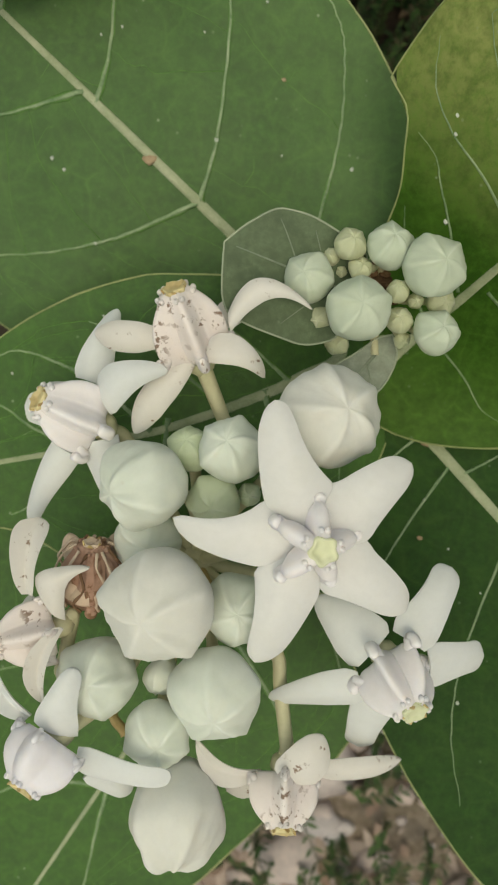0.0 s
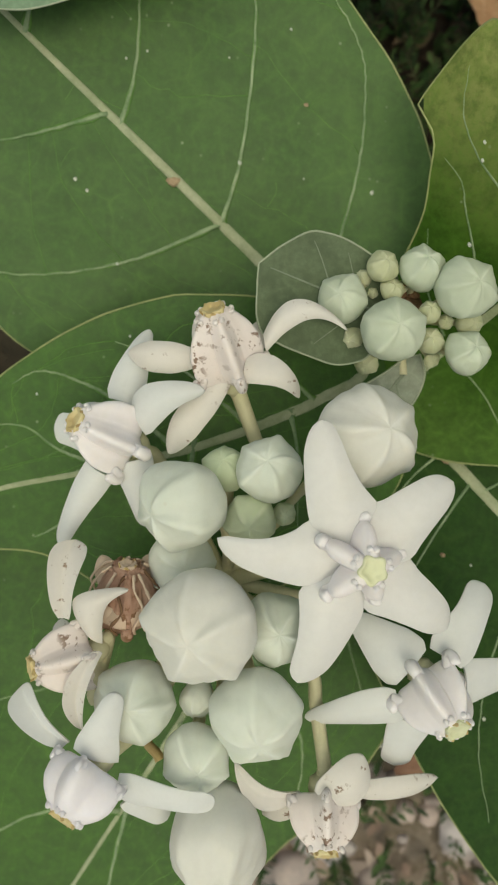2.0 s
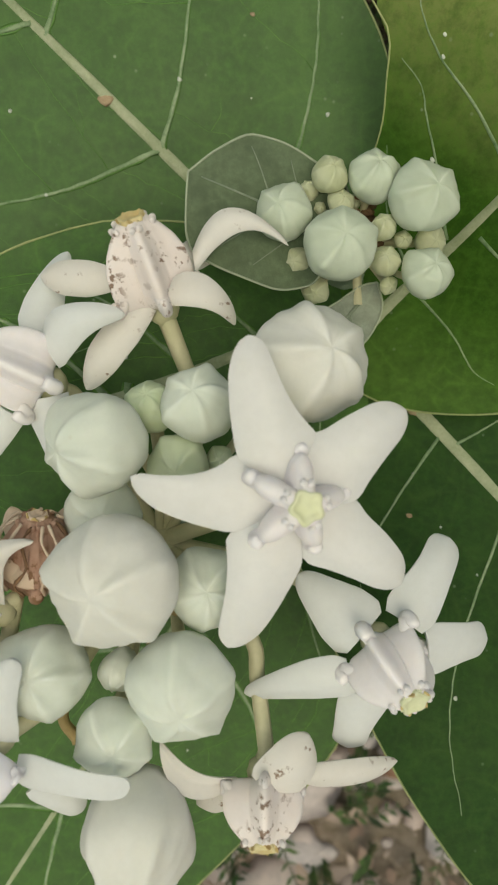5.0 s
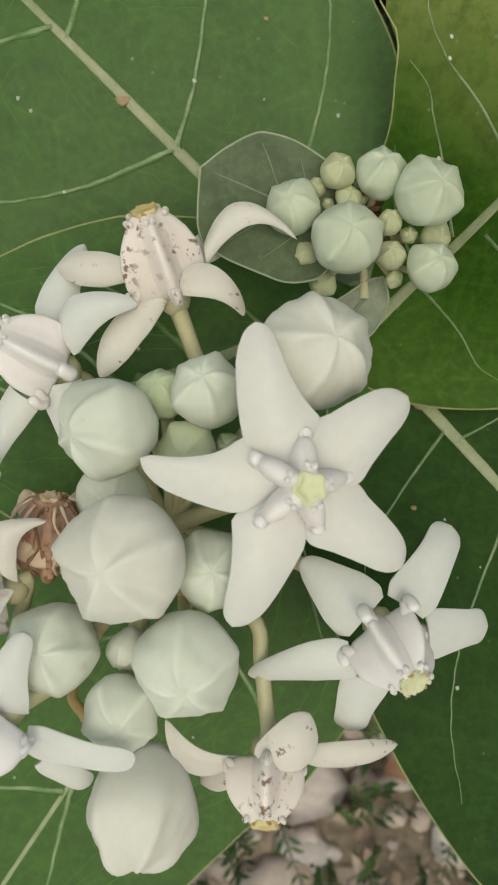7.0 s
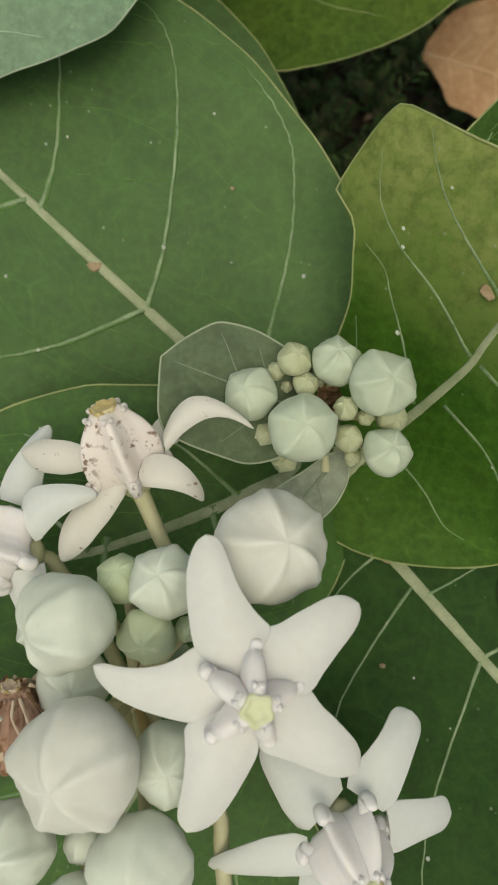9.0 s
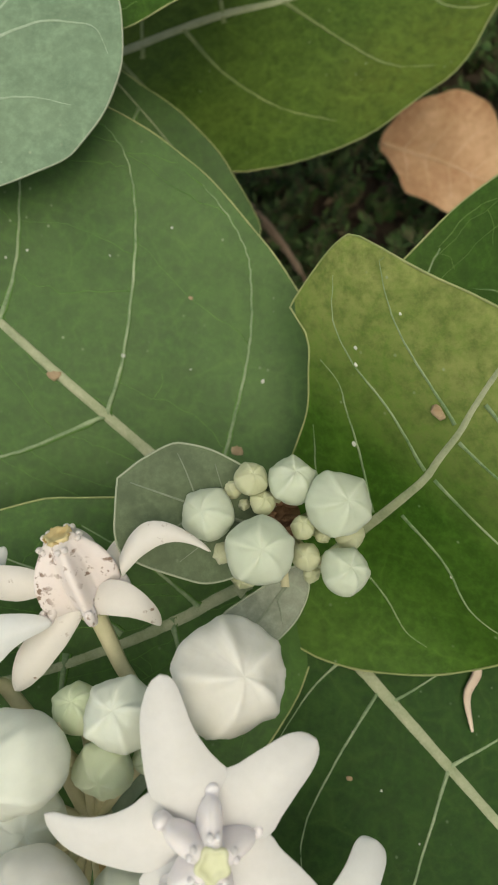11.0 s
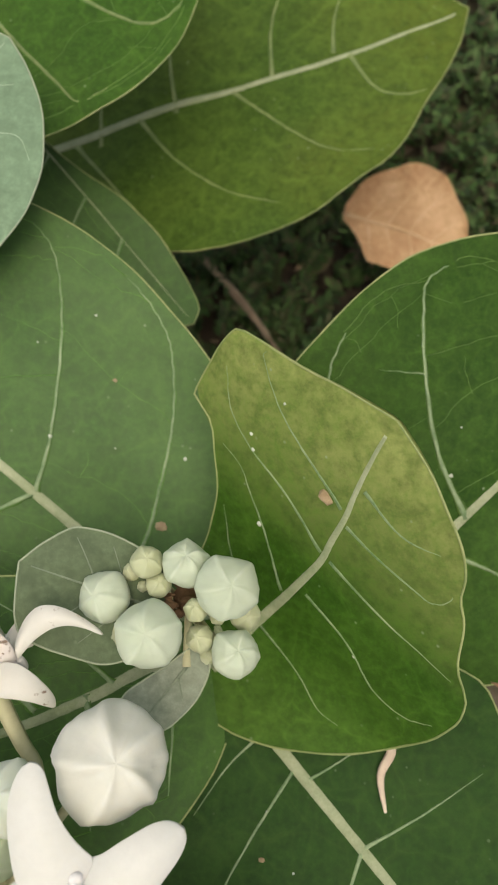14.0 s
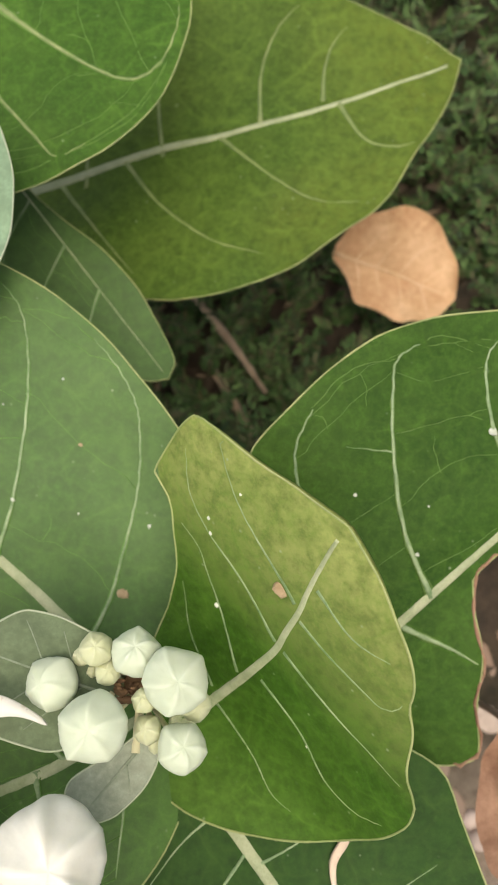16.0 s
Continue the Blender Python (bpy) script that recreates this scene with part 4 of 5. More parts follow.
FLOWER_LEFT = ((-3.83, -1.83, -1.95), (-4.62, -1.39, -1.20), [
    ((-3.95, -1.07, -1.95), (-3.50, 0.27, -2.30), TAPER, 0.34, 0.33, 0.05, -0.02, -0.35),
    ((-4.36, -2.33, -1.85), (-5.22, -3.81, -2.30), TRI, 0.30, 0.32, 0.08, 0.02, -0.40),
    ((-3.76, -2.14, -1.70), (-3.55, -3.38, -2.05), TRI, 0.36, 0.36, 0.06, -0.02, -0.40),
    ((-4.49, -1.69, -2.20), (-5.34, -1.55, -2.50), BLUNT, 0.40, 0.40, 0.02, 0.00, -0.25),
    ((-3.64, -1.44, -1.60), (-2.47, -0.87, -1.35), TAPER, 0.40, 0.33, 0.17, -0.12, -0.38),
])
FLOWER_RIGHT = ((1.40, -5.87, -1.20), (1.70, -6.37, -0.35), [
    ((1.15, -5.67, -1.15), (0.16, -4.86, -1.50), TAPER, 0.52, 0.50, 0.03, 0.00, -0.30),
    ((1.79, -5.51, -1.15), (2.59, -4.30, -1.60), BLUNT, 0.42, 0.40, 0.06, 0.00, -0.25),
    ((2.14, -6.00, -1.20), (3.25, -5.96, -1.70), BLUNT, 0.40, 0.40, 0.04, -0.03, -0.25),
    ((0.92, -6.30, -1.05), (-0.68, -6.75, -1.50), TAPER, 0.36, 0.32, 0.07, 0.06, -0.35),
    ((1.21, -6.69, -1.25), (0.98, -7.72, -1.60), BLUNT, 0.42, 0.36, 0.04, 0.05, -0.25),
])
FLOWER_BOTTOM = ((-0.37, -7.94, -1.15), (-0.39, -8.58, -0.55), [
    ((-0.39, -7.83, -0.75), (0.29, -7.08, -0.80), HOOD, 0.36, 0.42, 0.14, 0.05, -0.38),
    ((0.26, -7.84, -1.10), (1.77, -7.83, -1.45), HOOD, 0.19, 0.24, 0.07, 0.00, -0.40),
    ((-0.84, -7.93, -1.10), (-1.91, -7.25, -0.95), HOOD, 0.20, 0.20, 0.10, -0.16, 0.50),
    ((-0.90, -8.25, -1.30), (-1.42, -8.57, -1.60), SPOON, 0.24, 0.20, 0.04, 0.00, -0.30),
])
FLOWER_LOWER = ((-4.19, -6.99, -0.38), (-4.58, -7.53, 0.10), [
    ((-4.20, -6.78, -0.20), (-3.79, -5.67, -0.10), TRI, 0.34, 0.42, 0.12, -0.03, -0.38),
    ((-3.80, -7.21, -0.25), (-2.24, -7.44, -0.05), BLUNT, 0.22, 0.26, 0.10, -0.02, -0.25),
    ((-3.73, -7.79, -0.80), (-3.08, -8.35, -1.10), BLUNT, 0.26, 0.22, 0.05, 0.00, -0.25),
    ((-4.68, -6.70, -0.60), (-5.47, -5.79, -0.75), FLARE, 0.26, 0.28, 0.10, -0.05, 0.90),
])
FLOWER_SIDE = ((-4.44, -5.36, -1.15), (-5.26, -5.46, -0.70), [
    ((-4.80, -4.72, -1.00), (-4.65, -3.42, -1.15), FLARE, 0.27, 0.33, 0.10, -0.06, 0.90),
    ((-4.32, -5.04, -0.85), (-3.70, -4.20, -0.75), HOOK, 0.33, 0.29, 0.18, -0.32, -0.55),
    ((-4.16, -5.19, -0.70), (-4.44, -6.47, -0.55), SPOON, 0.15, 0.20, 0.08, 0.14, 0.90),
    ((-4.80, -5.24, -1.40), (-5.26, -5.21, -1.90), SPOON, 0.29, 0.25, 0.05, 0.00, -0.40),
])
FLOWER_DRY = ((-3.93, -5.01, -1.8), (-3.75, -3.58, -1.3))
BUDS = [
    ((0.28, -1.64, -1.08), 0.86, 0.98, (0.30, 0.22, 0.93), "cream"),
    ((-2.81, -2.79, -1.05), 0.76, 1.0, (-0.67, -0.15, 0.73), "pale"),
    ((-1.34, -2.24, -1.3), 0.56, 1.1, (-0.11, 0.39, 0.92), "pale"),
    ((-2.1, -2.28, -1.8), 0.41, 1.1, (-0.12, 0.5, 0.86), "green"),
    ((-1.65, -3.13, -1.6), 0.48, 0.8, (-0.11, -0.32, 0.94), "green"),
    ((-2.87, -3.95, -1.8), 0.6, 0.8, (0.17, -0.09, 0.98), "pale"),
    ((-2.46, -4.65, -0.4), 0.9, 0.98, (-0.22, -0.08, 0.97), "cream"),
    ((-1.19, -4.97, -1.2), 0.61, 1.25, (0.0, 0.16, 0.99), "pale"),
    ((-3.62, -6.15, -1.0), 0.68, 1.08, (-0.06, 0.17, 0.98), "pale"),
    ((-1.57, -6.22, -0.65), 0.77, 1.0, (0.05, -0.32, 0.95), "pale"),
    ((-2.56, -7.09, -0.9), 0.58, 1.0, (0.1, -0.1, 0.99), "pale"),
    ((-2.23, -8.42, -0.75), 0.81, 1.12, (0.0, -0.81, 0.58), "cream"),
    ((-2.56, -6.28, -1.4), 0.3, 1.2, (-0.2, -0.67, 0.72), "pale"),
    ((-1.04, -3.08, -1.8), 0.21, 1.0, (0.0, -0.0, 1.0), "green"),
]
YOUNG_BUDS = [
    ((0.79, 0.18, -1.5), 0.6, 1.0, (0.05, 0.13, 0.99), "young"),
    ((2.07, 0.92, -1.6), 0.58, 1.0, (0.21, 0.11, 0.97), "young"),
    ((-0.03, 0.76, -1.9), 0.48, 0.95, (-0.3, 0.17, 0.94), "young"),
    ((1.36, 1.29, -1.85), 0.43, 1.08, (0.1, 0.44, 0.89), "young"),
    ((0.68, 1.34, -1.9), 0.31, 1.05, (0.17, 0.27, 0.95), "small"),
    ((2.19, -0.18, -1.8), 0.44, 0.97, (0.19, 0.28, 0.94), "young"),
    ((0.88, 0.95, -2.0), 0.24, 0.9, (0.17, 0.35, 0.92), "small"),
    ((1.53, 0.53, -1.85), 0.22, 1.1, (-0.1, 0.48, 0.87), "small"),
    ((1.59, 0.04, -2.0), 0.26, 1.15, (-0.16, 0.24, 0.96), "small"),
    ((0.38, 1.18, -2.2), 0.2, 1.1, (-0.42, 0.42, 0.8), "small"),
    ((0.22, 0.12, -2.3), 0.24, 1.1, (-0.36, -0.27, 0.89), "small"),
    ((2.36, 0.4, -2.2), 0.3, 0.7, (0.36, -0.07, 0.93), "small"),
    ((1.89, 0.4, -2.1), 0.16, 1.0, (0.0, -0.0, 1.0), "small"),
    ((1.71, -0.27, -2.3), 0.17, 0.8, (0.25, -0.38, 0.89), "small"),
    ((0.57, 0.92, -2.2), 0.11, 1.0, (0.0, -0.0, 1.0), "small"),
    ((1.14, 1.06, -2.3), 0.13, 1.0, (0.0, -0.0, 1.0), "small"),
    ((0.55, -0.31, -2.6), 0.26, 1.0, (-0.25, -0.42, 0.87), "small"),
]

for i, (centre, radius, tall, axis_dir, kind) in enumerate(BUDS):
    mat, label = BUD_KINDS[kind]
    bud(centre, radius, tall, axis_dir, mat, label, "buds of the open cluster", HUB, i + 1)
YOUNG_HUB = Vector((1.3, 0.52, -3.0))
for i, (centre, radius, tall, axis_dir, kind) in enumerate(YOUNG_BUDS):
    mat, label = BUD_KINDS[kind]
    bud(centre, 0.91 * radius, tall, axis_dir, mat, label, "buds of the young cluster", YOUNG_HUB, i + 31, stalk_r=0.06)


r = random.Random(9)
withered = thing("withered_scales", YOUNG_HUB, "tiny dark brown withered scales between the young buds", "bud scales", kind="stuff")
part("scales", *joined([lump((1.32 + r.uniform(-0.3, 0.3), 0.72 + r.uniform(-0.35, 0.35), -2.35 + r.uniform(-0.2, 0.25)), r.uniform(0.05, 0.1), (1.4, 0.7, 0.6), 0.5, i) for i in range(22)] + [tube([(1.3, 0.6, -3.0), (1.32, 0.72, -2.4)], [0.3, 0.25], 8)]), WITHERED, withered)


# ---- flowers ----
def crown(ob, base, top, body_mat, stigma_mat, phase=0.0, ref=(0, 0, 1), fat=1.0, cap=1.0, valley=0.70, keel=0.30, foot=1.0, spiky=True, rough=0.0, spur=1.0):
    """The five-lobed crown in the middle: keeled fleshy lobes with curled spurs at the foot, two ears each under a five-cornered cap."""
    base, top = Vector(base), Vector(top)
    z = (top - base).normalized()
    h = (top - base).length
    x = Vector(ref)
    x = (x - z * x.dot(z)).normalized()
    y = z.cross(x)
    rr = random.Random(int(abs(base.x * 100)))
    edge = profile([(0.0, 0.50), (0.1, 0.585), (0.28, 0.65), (0.5, 0.63), (0.7, 0.54), (0.85, 0.41), (0.94, 0.31), (1.0, 0.23)])
    lobes = [(2 * math.pi * i / 5 + phase + rr.uniform(-0.05, 0.05), rr.uniform(0.95, 1.05), rr.uniform(-0.12, 0.12)) for i in range(5)]
    nt, ns = 22, 22
    fv, ff, m = [], [], 5 * ns
    for k in range(nt + 1):
        t = k / nt
        deep = valley + (0.96 - valley) * max(0.0, t - 0.55) ** 2 * 3.0
        for i, (a, big, lean) in enumerate(lobes):
            for j in range(ns):
                s = (-1 + 2 * j / ns) * math.pi / 5
                ridge = math.exp(-((s - lean * 0.3) / keel) ** 2)
                r = edge(t) * fat * (deep + (big - deep) * (0.72 * ridge + 0.28 * math.cos(s * 2.5)))
                if rough:
                    r *= 1 + rough * noise.noise(Vector((s * 9, t * 5, i * 3.3)))
                turn = a + s + lean * (t - 0.5) * math.cos(s * 2.5)
                fv.append(base + (x * math.cos(turn) + y * math.sin(turn)) * r + z * (h * t))
    for k in range(nt):
        for j in range(m):
            q = (j + 1) % m
            ff.append([k * m + j, k * m + q, (k + 1) * m + q, (k + 1) * m + j])
    ff += [list(range(m))[::-1], [nt * m + j for j in range(m)]]
    body = part("crown", fv, ff, body_mat, ob, "five-lobed fleshy crown")
    for i, (a, big, lean) in enumerate(lobes):
        out = x * math.cos(a) + y * math.sin(a)
        side = z.cross(out)
        reach = 0.62 * fat * big
        curl = bend([base + out * r + z * q for r, q in ((reach * 0.80, 0.20 * h), (reach * 1.0, 0.09 * h), (reach + 0.10 * foot, 0.05 * h), (reach + 0.19 * foot, 0.08 * h + 0.02), (reach + 0.20 * foot, 0.10 * h + 0.10), (reach + 0.13 * foot, 0.10 * h + 0.16))], 5)
        radii = np.interp(np.linspace(0, 1, len(curl)), [0, 0.25, 0.5, 0.7, 0.85, 0.95, 1], [0.10, 0.125, 0.115, 0.105, 0.092, 0.065, 0.01])
        part("spur", *tube(curl, [r * fat * (1 - (1 - spur) * min(1.0, i / 8)) for i, r in enumerate(radii)], 12, 1.0, side), body_mat, body)
        ears = []
        for s in (-1, 1):
            way = out * math.cos(s * 0.17 + lean * 0.38) + side * math.sin(s * 0.17 + lean * 0.38)
            ears.append(lump(base + way * (edge(0.93) * fat * big - 0.022) + z * (h * 0.945), 0.062 * fat, (0.8, 0.8, 1.25), 0.2, i + s, 8, 10))
        part("ear", *joined(ears), body_mat, body)
    verts, faces, ring = [], [], 40
    rows = [(0.15, -0.24), (0.20, -0.12), (0.255, -0.02), (0.265, 0.04), (0.215, 0.055), (0.175, 0.005), (0.09, 0.0), (0.0, 0.012)]
    for i, (r, t) in enumerate(rows):
        for j in range(ring):
            a = 2 * math.pi * j / ring
            k = 1 + (0.13 if i < 6 else 0.05) * math.cos(5 * (a - phase) + 3.14)
            verts.append(top + (x * math.cos(a) + y * math.sin(a)) * (r * k * fat * cap) + z * t)
    for i in range(len(rows) - 1):
        for j in range(ring):
            faces.append([i * ring + j, i * ring + (j + 1) % ring, (i + 1) * ring + (j + 1) % ring, (i + 1) * ring + j])
    stigma = part("stigma_cap", verts, faces, stigma_mat, ob, "yellowish five-cornered stigma cap")
    if spiky:
        # anther flaps round the cap, brown at their tips
        for i in range(10):
            a = 2 * math.pi * (i + 0.5) / 10 + phase
            d = x * math.cos(a) + y * math.sin(a)
            foot_, long = top + d * 0.21 * fat * cap - z * 0.11, 0.17 if i % 2 else 0.12
            flap = Blade(foot_, foot_ + z * long + d * 0.09 * cap, d, [(0, 0.06), (0.5, 0.07), (0.85, 0.035), (1, 0)], [(0, 0.06), (0.5, 0.07), (0.85, 0.035), (1, 0)])
            part("anther_flap", *flap.mesh(5, 4, 0.03), FLAP if i % 2 else stigma_mat, stigma)


def petal(ob, base, tip, shape, wl, wr, arch, sway, cup, mat, facing):
    """A waxy petal along a bent midline, with rolled edges."""
    bl = Blade(base, tip, facing, [(u, w * wl) for u, w in shape], [(u, w * wr) for u, w in shape], arch, sway, cup=min(cup, 0.0), fold=max(cup, 0.0), wave=0.07, curl=0.3, seed=base[0])
    part("petal", *bl.mesh(28, 16, 0.055), mat, ob)


def flower(label, data, petal_mat, crown_mat, stigma_mat, stalk, stalk_mat=STALK, fat=1.0, facing=(0, 0, 1), valley=0.7, keel=0.3, foot=0.6, cap=0.8, phase=0.0, ref=(0, 0, 1), spur=1.0):
    """A crown flower > petals, crown lobes, stigma cap, stalk."""
    base, top, petals = data
    ob = thing("crown_flower", HUB, label, "flower", "flowers of the open cluster")
    for pb, pt, shape, wl, wr, arch, sway, cup in petals:
        petal(ob, pb, pt, shape, wl, wr, arch, sway, cup, petal_mat, facing)
    crown(ob, base, top, crown_mat, stigma_mat, phase, ref, fat=fat, valley=valley, keel=keel, foot=foot, cap=cap, spur=spur)
    z = (Vector(top) - Vector(base)).normalized()
    foot = Vector(base) - z * 0.14
    part("calyx", *lump(Vector(base) - z * 0.16, 0.26 * fat, (1, 1, 0.9), 0.15, base[1], 8, 12), stalk_mat, ob)
    stops = [foot] + [Vector(p) for p in stalk] + [HUB]
    path = bend([p for a, b in zip(stops, stops[1:]) for p in (a, a.lerp(b, 0.33), a.lerp(b, 0.67))] + [HUB], 4)
    part("flower_stalk", *tube(path, [0.16 - 0.03 * min(1, i / 10) for i in range(len(path))], 9), stalk_mat, ob)
    return ob


# the open flower faces the sky: flat star of five wedge-footed petals
base, top, tips = FLOWER_OPEN
ob = thing("crown_flower", HUB, "fully open white five-petalled crown flower facing upward", "flower", "flowers of the open cluster")
for tip, left, right, sway in tips:
    bl = Blade(base, tip, (0, 0, 1), left, right, 0.06, sway, cup=-0.30, wave=0.06, curl=0.5, seed=tip[0])
    part("petal", *bl.mesh(34, 18, 0.055), PETAL, ob)
crown(ob, base, top, CORONA, STIGMA, radians(8), (1, 0, 0), fat=1.0, cap=0.82, valley=0.34, keel=0.42, foot=0.30, spiky=False)
part("flower_stalk", *tube(bend([tuple(Vector(base) - Vector((0, 0, 0.08))), (-0.5, -3.8, -1.4), tuple(HUB)], 8), [0.15] * 17, 9), STALK, ob)

flower("aging white crown flower with brown-speckled crown, petals bent back", FLOWER_TOP, PETAL_OLD, CORONA_OLD, STIGMA_OLD, [(-1.35, -2.3, -2.7)], fat=1.08, cap=0.72, foot=0.2, valley=0.56, keel=0.22, phase=0.15, spur=0.7)
flower("white crown flower with a blush crown seen from its side", FLOWER_LEFT, PETAL_COOL, CORONA, STIGMA_OLD, [(-3.42, -2.06, -2.3), (-2.9, -3.0, -2.8)], fat=1.05, cap=0.75, foot=0.32, phase=0.1, valley=0.56, keel=0.22)
flower("white crown flower with a blush crown tilted outward", FLOWER_RIGHT, PETAL_COOL, CORONA, STIGMA, [(0.9, -5.3, -1.8), (-0.4, -4.9, -2.6)], foot=0.4, phase=0.2, valley=0.56, keel=0.22)
flower("withering white crown flower with brown-stained crown", FLOWER_BOTTOM, PETAL_OLD, CORONA_OLD, STIGMA_OLD, [(-0.33, -7.5, -1.3), (-0.52, -6.0, -1.8)], fat=0.95, foot=0.1, cap=0.75, valley=0.6, keel=0.24, spur=0.5)
flower("white crown flower with a lilac crown leaning out", FLOWER_LOWER, PETAL_COOL, CORONA_LILAC, STIGMA_OLD, [(-3.5, -6.7, -1.2), (-2.9, -5.8, -2.2)], foot=0.15, phase=0.45, valley=0.72, keel=0.36, spur=0.55)
flower("white crown flower with speckled crown and rolled petals", FLOWER_SIDE, PETAL_OLD, CORONA_OLD, STIGMA_OLD, [(-4.13, -5.18, -1.35), (-4.45, -6.43, -1.70), (-3.4, -6.2, -2.4)], foot=0.1, fat=0.86, phase=0.2, valley=0.60, keel=0.25, spur=0.6)
base, top = FLOWER_DRY
ob = thing("crown_flower", HUB, "withered brown crown flower with shrivelled petals", "flower", "flowers of the open cluster")
z = (Vector(top) - Vector(base)).normalized()
x = z.cross(Vector((0, 0, 1))).normalized()
y = z.cross(x)
top = Vector(base).lerp(Vector(top), 0.76)
h = (Vector(top) - Vector(base)).length
crown(ob, base, top, CORONA_DEAD, PETAL_DEAD, 0.3, fat=0.92, valley=0.8, foot=-0.4, cap=0.6, rough=0.12)
r = random.Random(4)
for i in range(11):
    a = 2 * math.pi * (i + r.uniform(-0.3, 0.3)) / 11
    out = x * math.cos(a) + y * math.sin(a)
    over = z.cross(out) * r.uniform(-0.14, 0.14)
    k = r.uniform(1.02, 1.16)
    path = bend([Vector(base) + out * rr * k + over * w + z * h * t for rr, t, w in ((0.50, 0.10, 0.2), (0.62, 0.32, 1.0), (0.60, 0.58, -0.4), (0.45, 0.84, 0.6), (0.26, 0.98, 0.0))], 4)
    part("filament", *tube(path, [r.uniform(0.016, 0.034) for _ in path], 6), PETAL_DEAD if i % 4 else WITHERED, ob)
for foot_, tip_, half, up in (((-4.00, -4.58, -1.30), (-4.16, -4.90, -1.25), 0.26, 0.24), ((-3.79, -4.57, -1.20), (-3.77, -4.99, -1.15), 0.34, 0.2), ((-3.58, -4.58, -1.30), (-3.39, -4.88, -1.35), 0.28, 0.2), ((-4.14, -4.59, -1.90), (-4.32, -3.83, -1.80), 0.20, 0.1), ((-3.64, -4.39, -1.90), (-3.24, -3.92, -1.90), 0.22, 0.1)):
    shape = [(0, 0.6 * half), (0.25, half), (0.6, 1.05 * half), (0.85, 0.7 * half), (0.95, 0.35 * half), (1, 0)]
    bl = Blade(foot_, tip_, (0.1, -0.3, 1), shape, shape, arch=up, cup=-0.5, wave=0.35, seed=tip_[0] * 3)
    part("petal", *bl.mesh(16, 12, 0.04), PETAL_DEAD, ob, "papery shrivelled petal")
path = bend([Vector(base) - z * 0.05, (-3.5, -5.1, -2.2), tuple(HUB)], 8)
part("flower_stalk", *tube(path, [0.14] * len(path), 9), STALK, ob)

stub = thing("flower_stalk", HUB, "broken ochre stalk of a fallen flower", "stalk")
path = bend([tuple(HUB), (-3.48, -6.88, -1.90), (-3.26, -7.53, -1.60)], 8)
part("stalk", *tube(path, [0.08 + 0.02 * i / len(path) for i in range(len(path))], 8), STALK_OLD, stub)
rest = thing("flower_stalk", HUB, "short ochre stub where a flower fell off", "stalk")
path = bend([tuple(HUB), (-1.7, -5.1, -2.2), (-1.62, -5.3, -1.45)], 8)
part("stalk", *tube(path, [0.09] * len(path), 8), STALK_OLD, rest)
part("scar", *joined([lump((-1.62 + 0.12 * math.cos(i * 1.26), -5.3 + 0.12 * math.sin(i * 1.26), -1.42), 0.09, (1, 1, 0.6), 0.4, i) for i in range(5)]), STALK_OLD, rest)

# ---- bracts under the young buds ----
for label, b, t, lw, rw, nrm, mat in (
    ("small grey-green downy leaf under the young buds", (0.9, 0.5, -2.3), (-1.52, 1.38, -1.9), [(-0.05, 0.0), (0.07, 0.91), (0.32, 1.2), (0.6, 1.21), (0.8, 1.15), (0.88, 0.95), (0.97, 0.3), (1.0, 0.0)], [(-0.05, 0.0), (0.07, 0.76), (0.3, 0.9), (0.51, 0.96), (0.71, 0.89), (0.89, 0.45), (1.0, 0.0)], (0, 0, 1), BRACT),
    ("small grey-green oval leaf under the young buds", (1.30, -0.52, -2.7), (0.50, -1.45, -2.6), [(-0.4, 0.0), (-0.2, 0.32), (0.05, 0.45), (0.3, 0.5), (0.72, 0.45), (1.0, 0.3), (1.18, 0.0)], [(-0.4, 0.0), (-0.2, 0.17), (0.2, 0.3), (0.55, 0.44), (0.88, 0.54), (1.08, 0.44), (1.18, 0.0)], (0, 0, 1), BRACT_PALE)):
    ob = thing("leaf", YOUNG_HUB, label, "leaf", "bracts of the young cluster")
    bl = Blade(b, t, nrm, lw, rw, arch=0.02, wave=0.08, fold=0.06, seed=b[1])
    blade = part("blade", *bl.mesh(26, 18, 0.05), mat, ob)
    part("midrib", *tube([bl.at(i / 12, 0.0) for i in range(12)], [0.035 * (1 - 0.06 * i) for i in range(12)], 6, 0.4), BRACT_VEIN, blade)
    for s, u0, u1 in ((-1, 0.2, 0.45), (-1, 0.42, 0.7), (1, 0.22, 0.45), (1, 0.45, 0.7))[:4 if b[0] < 1 else 1]:
        part("side_vein", *tube([bl.at(u0 + (u1 - u0) * q / 8, s * 0.8 * q / 8) for q in range(9)], [0.02 * (1 - 0.08 * q) for q in range(9)], 5, 0.4), BRACT_VEIN, blade)
    edge = bl.rim(40)
    part("margin", *tube(edge, [0.019] * len(edge), 5), RIM_PALE, blade, "thin whitish rim")
    path = bend([bl.at(0.02, 0), tuple(YOUNG_HUB)], 6)
    part("leaf_stalk", *tube(path, [0.08] * len(path), 7), STALK, ob)

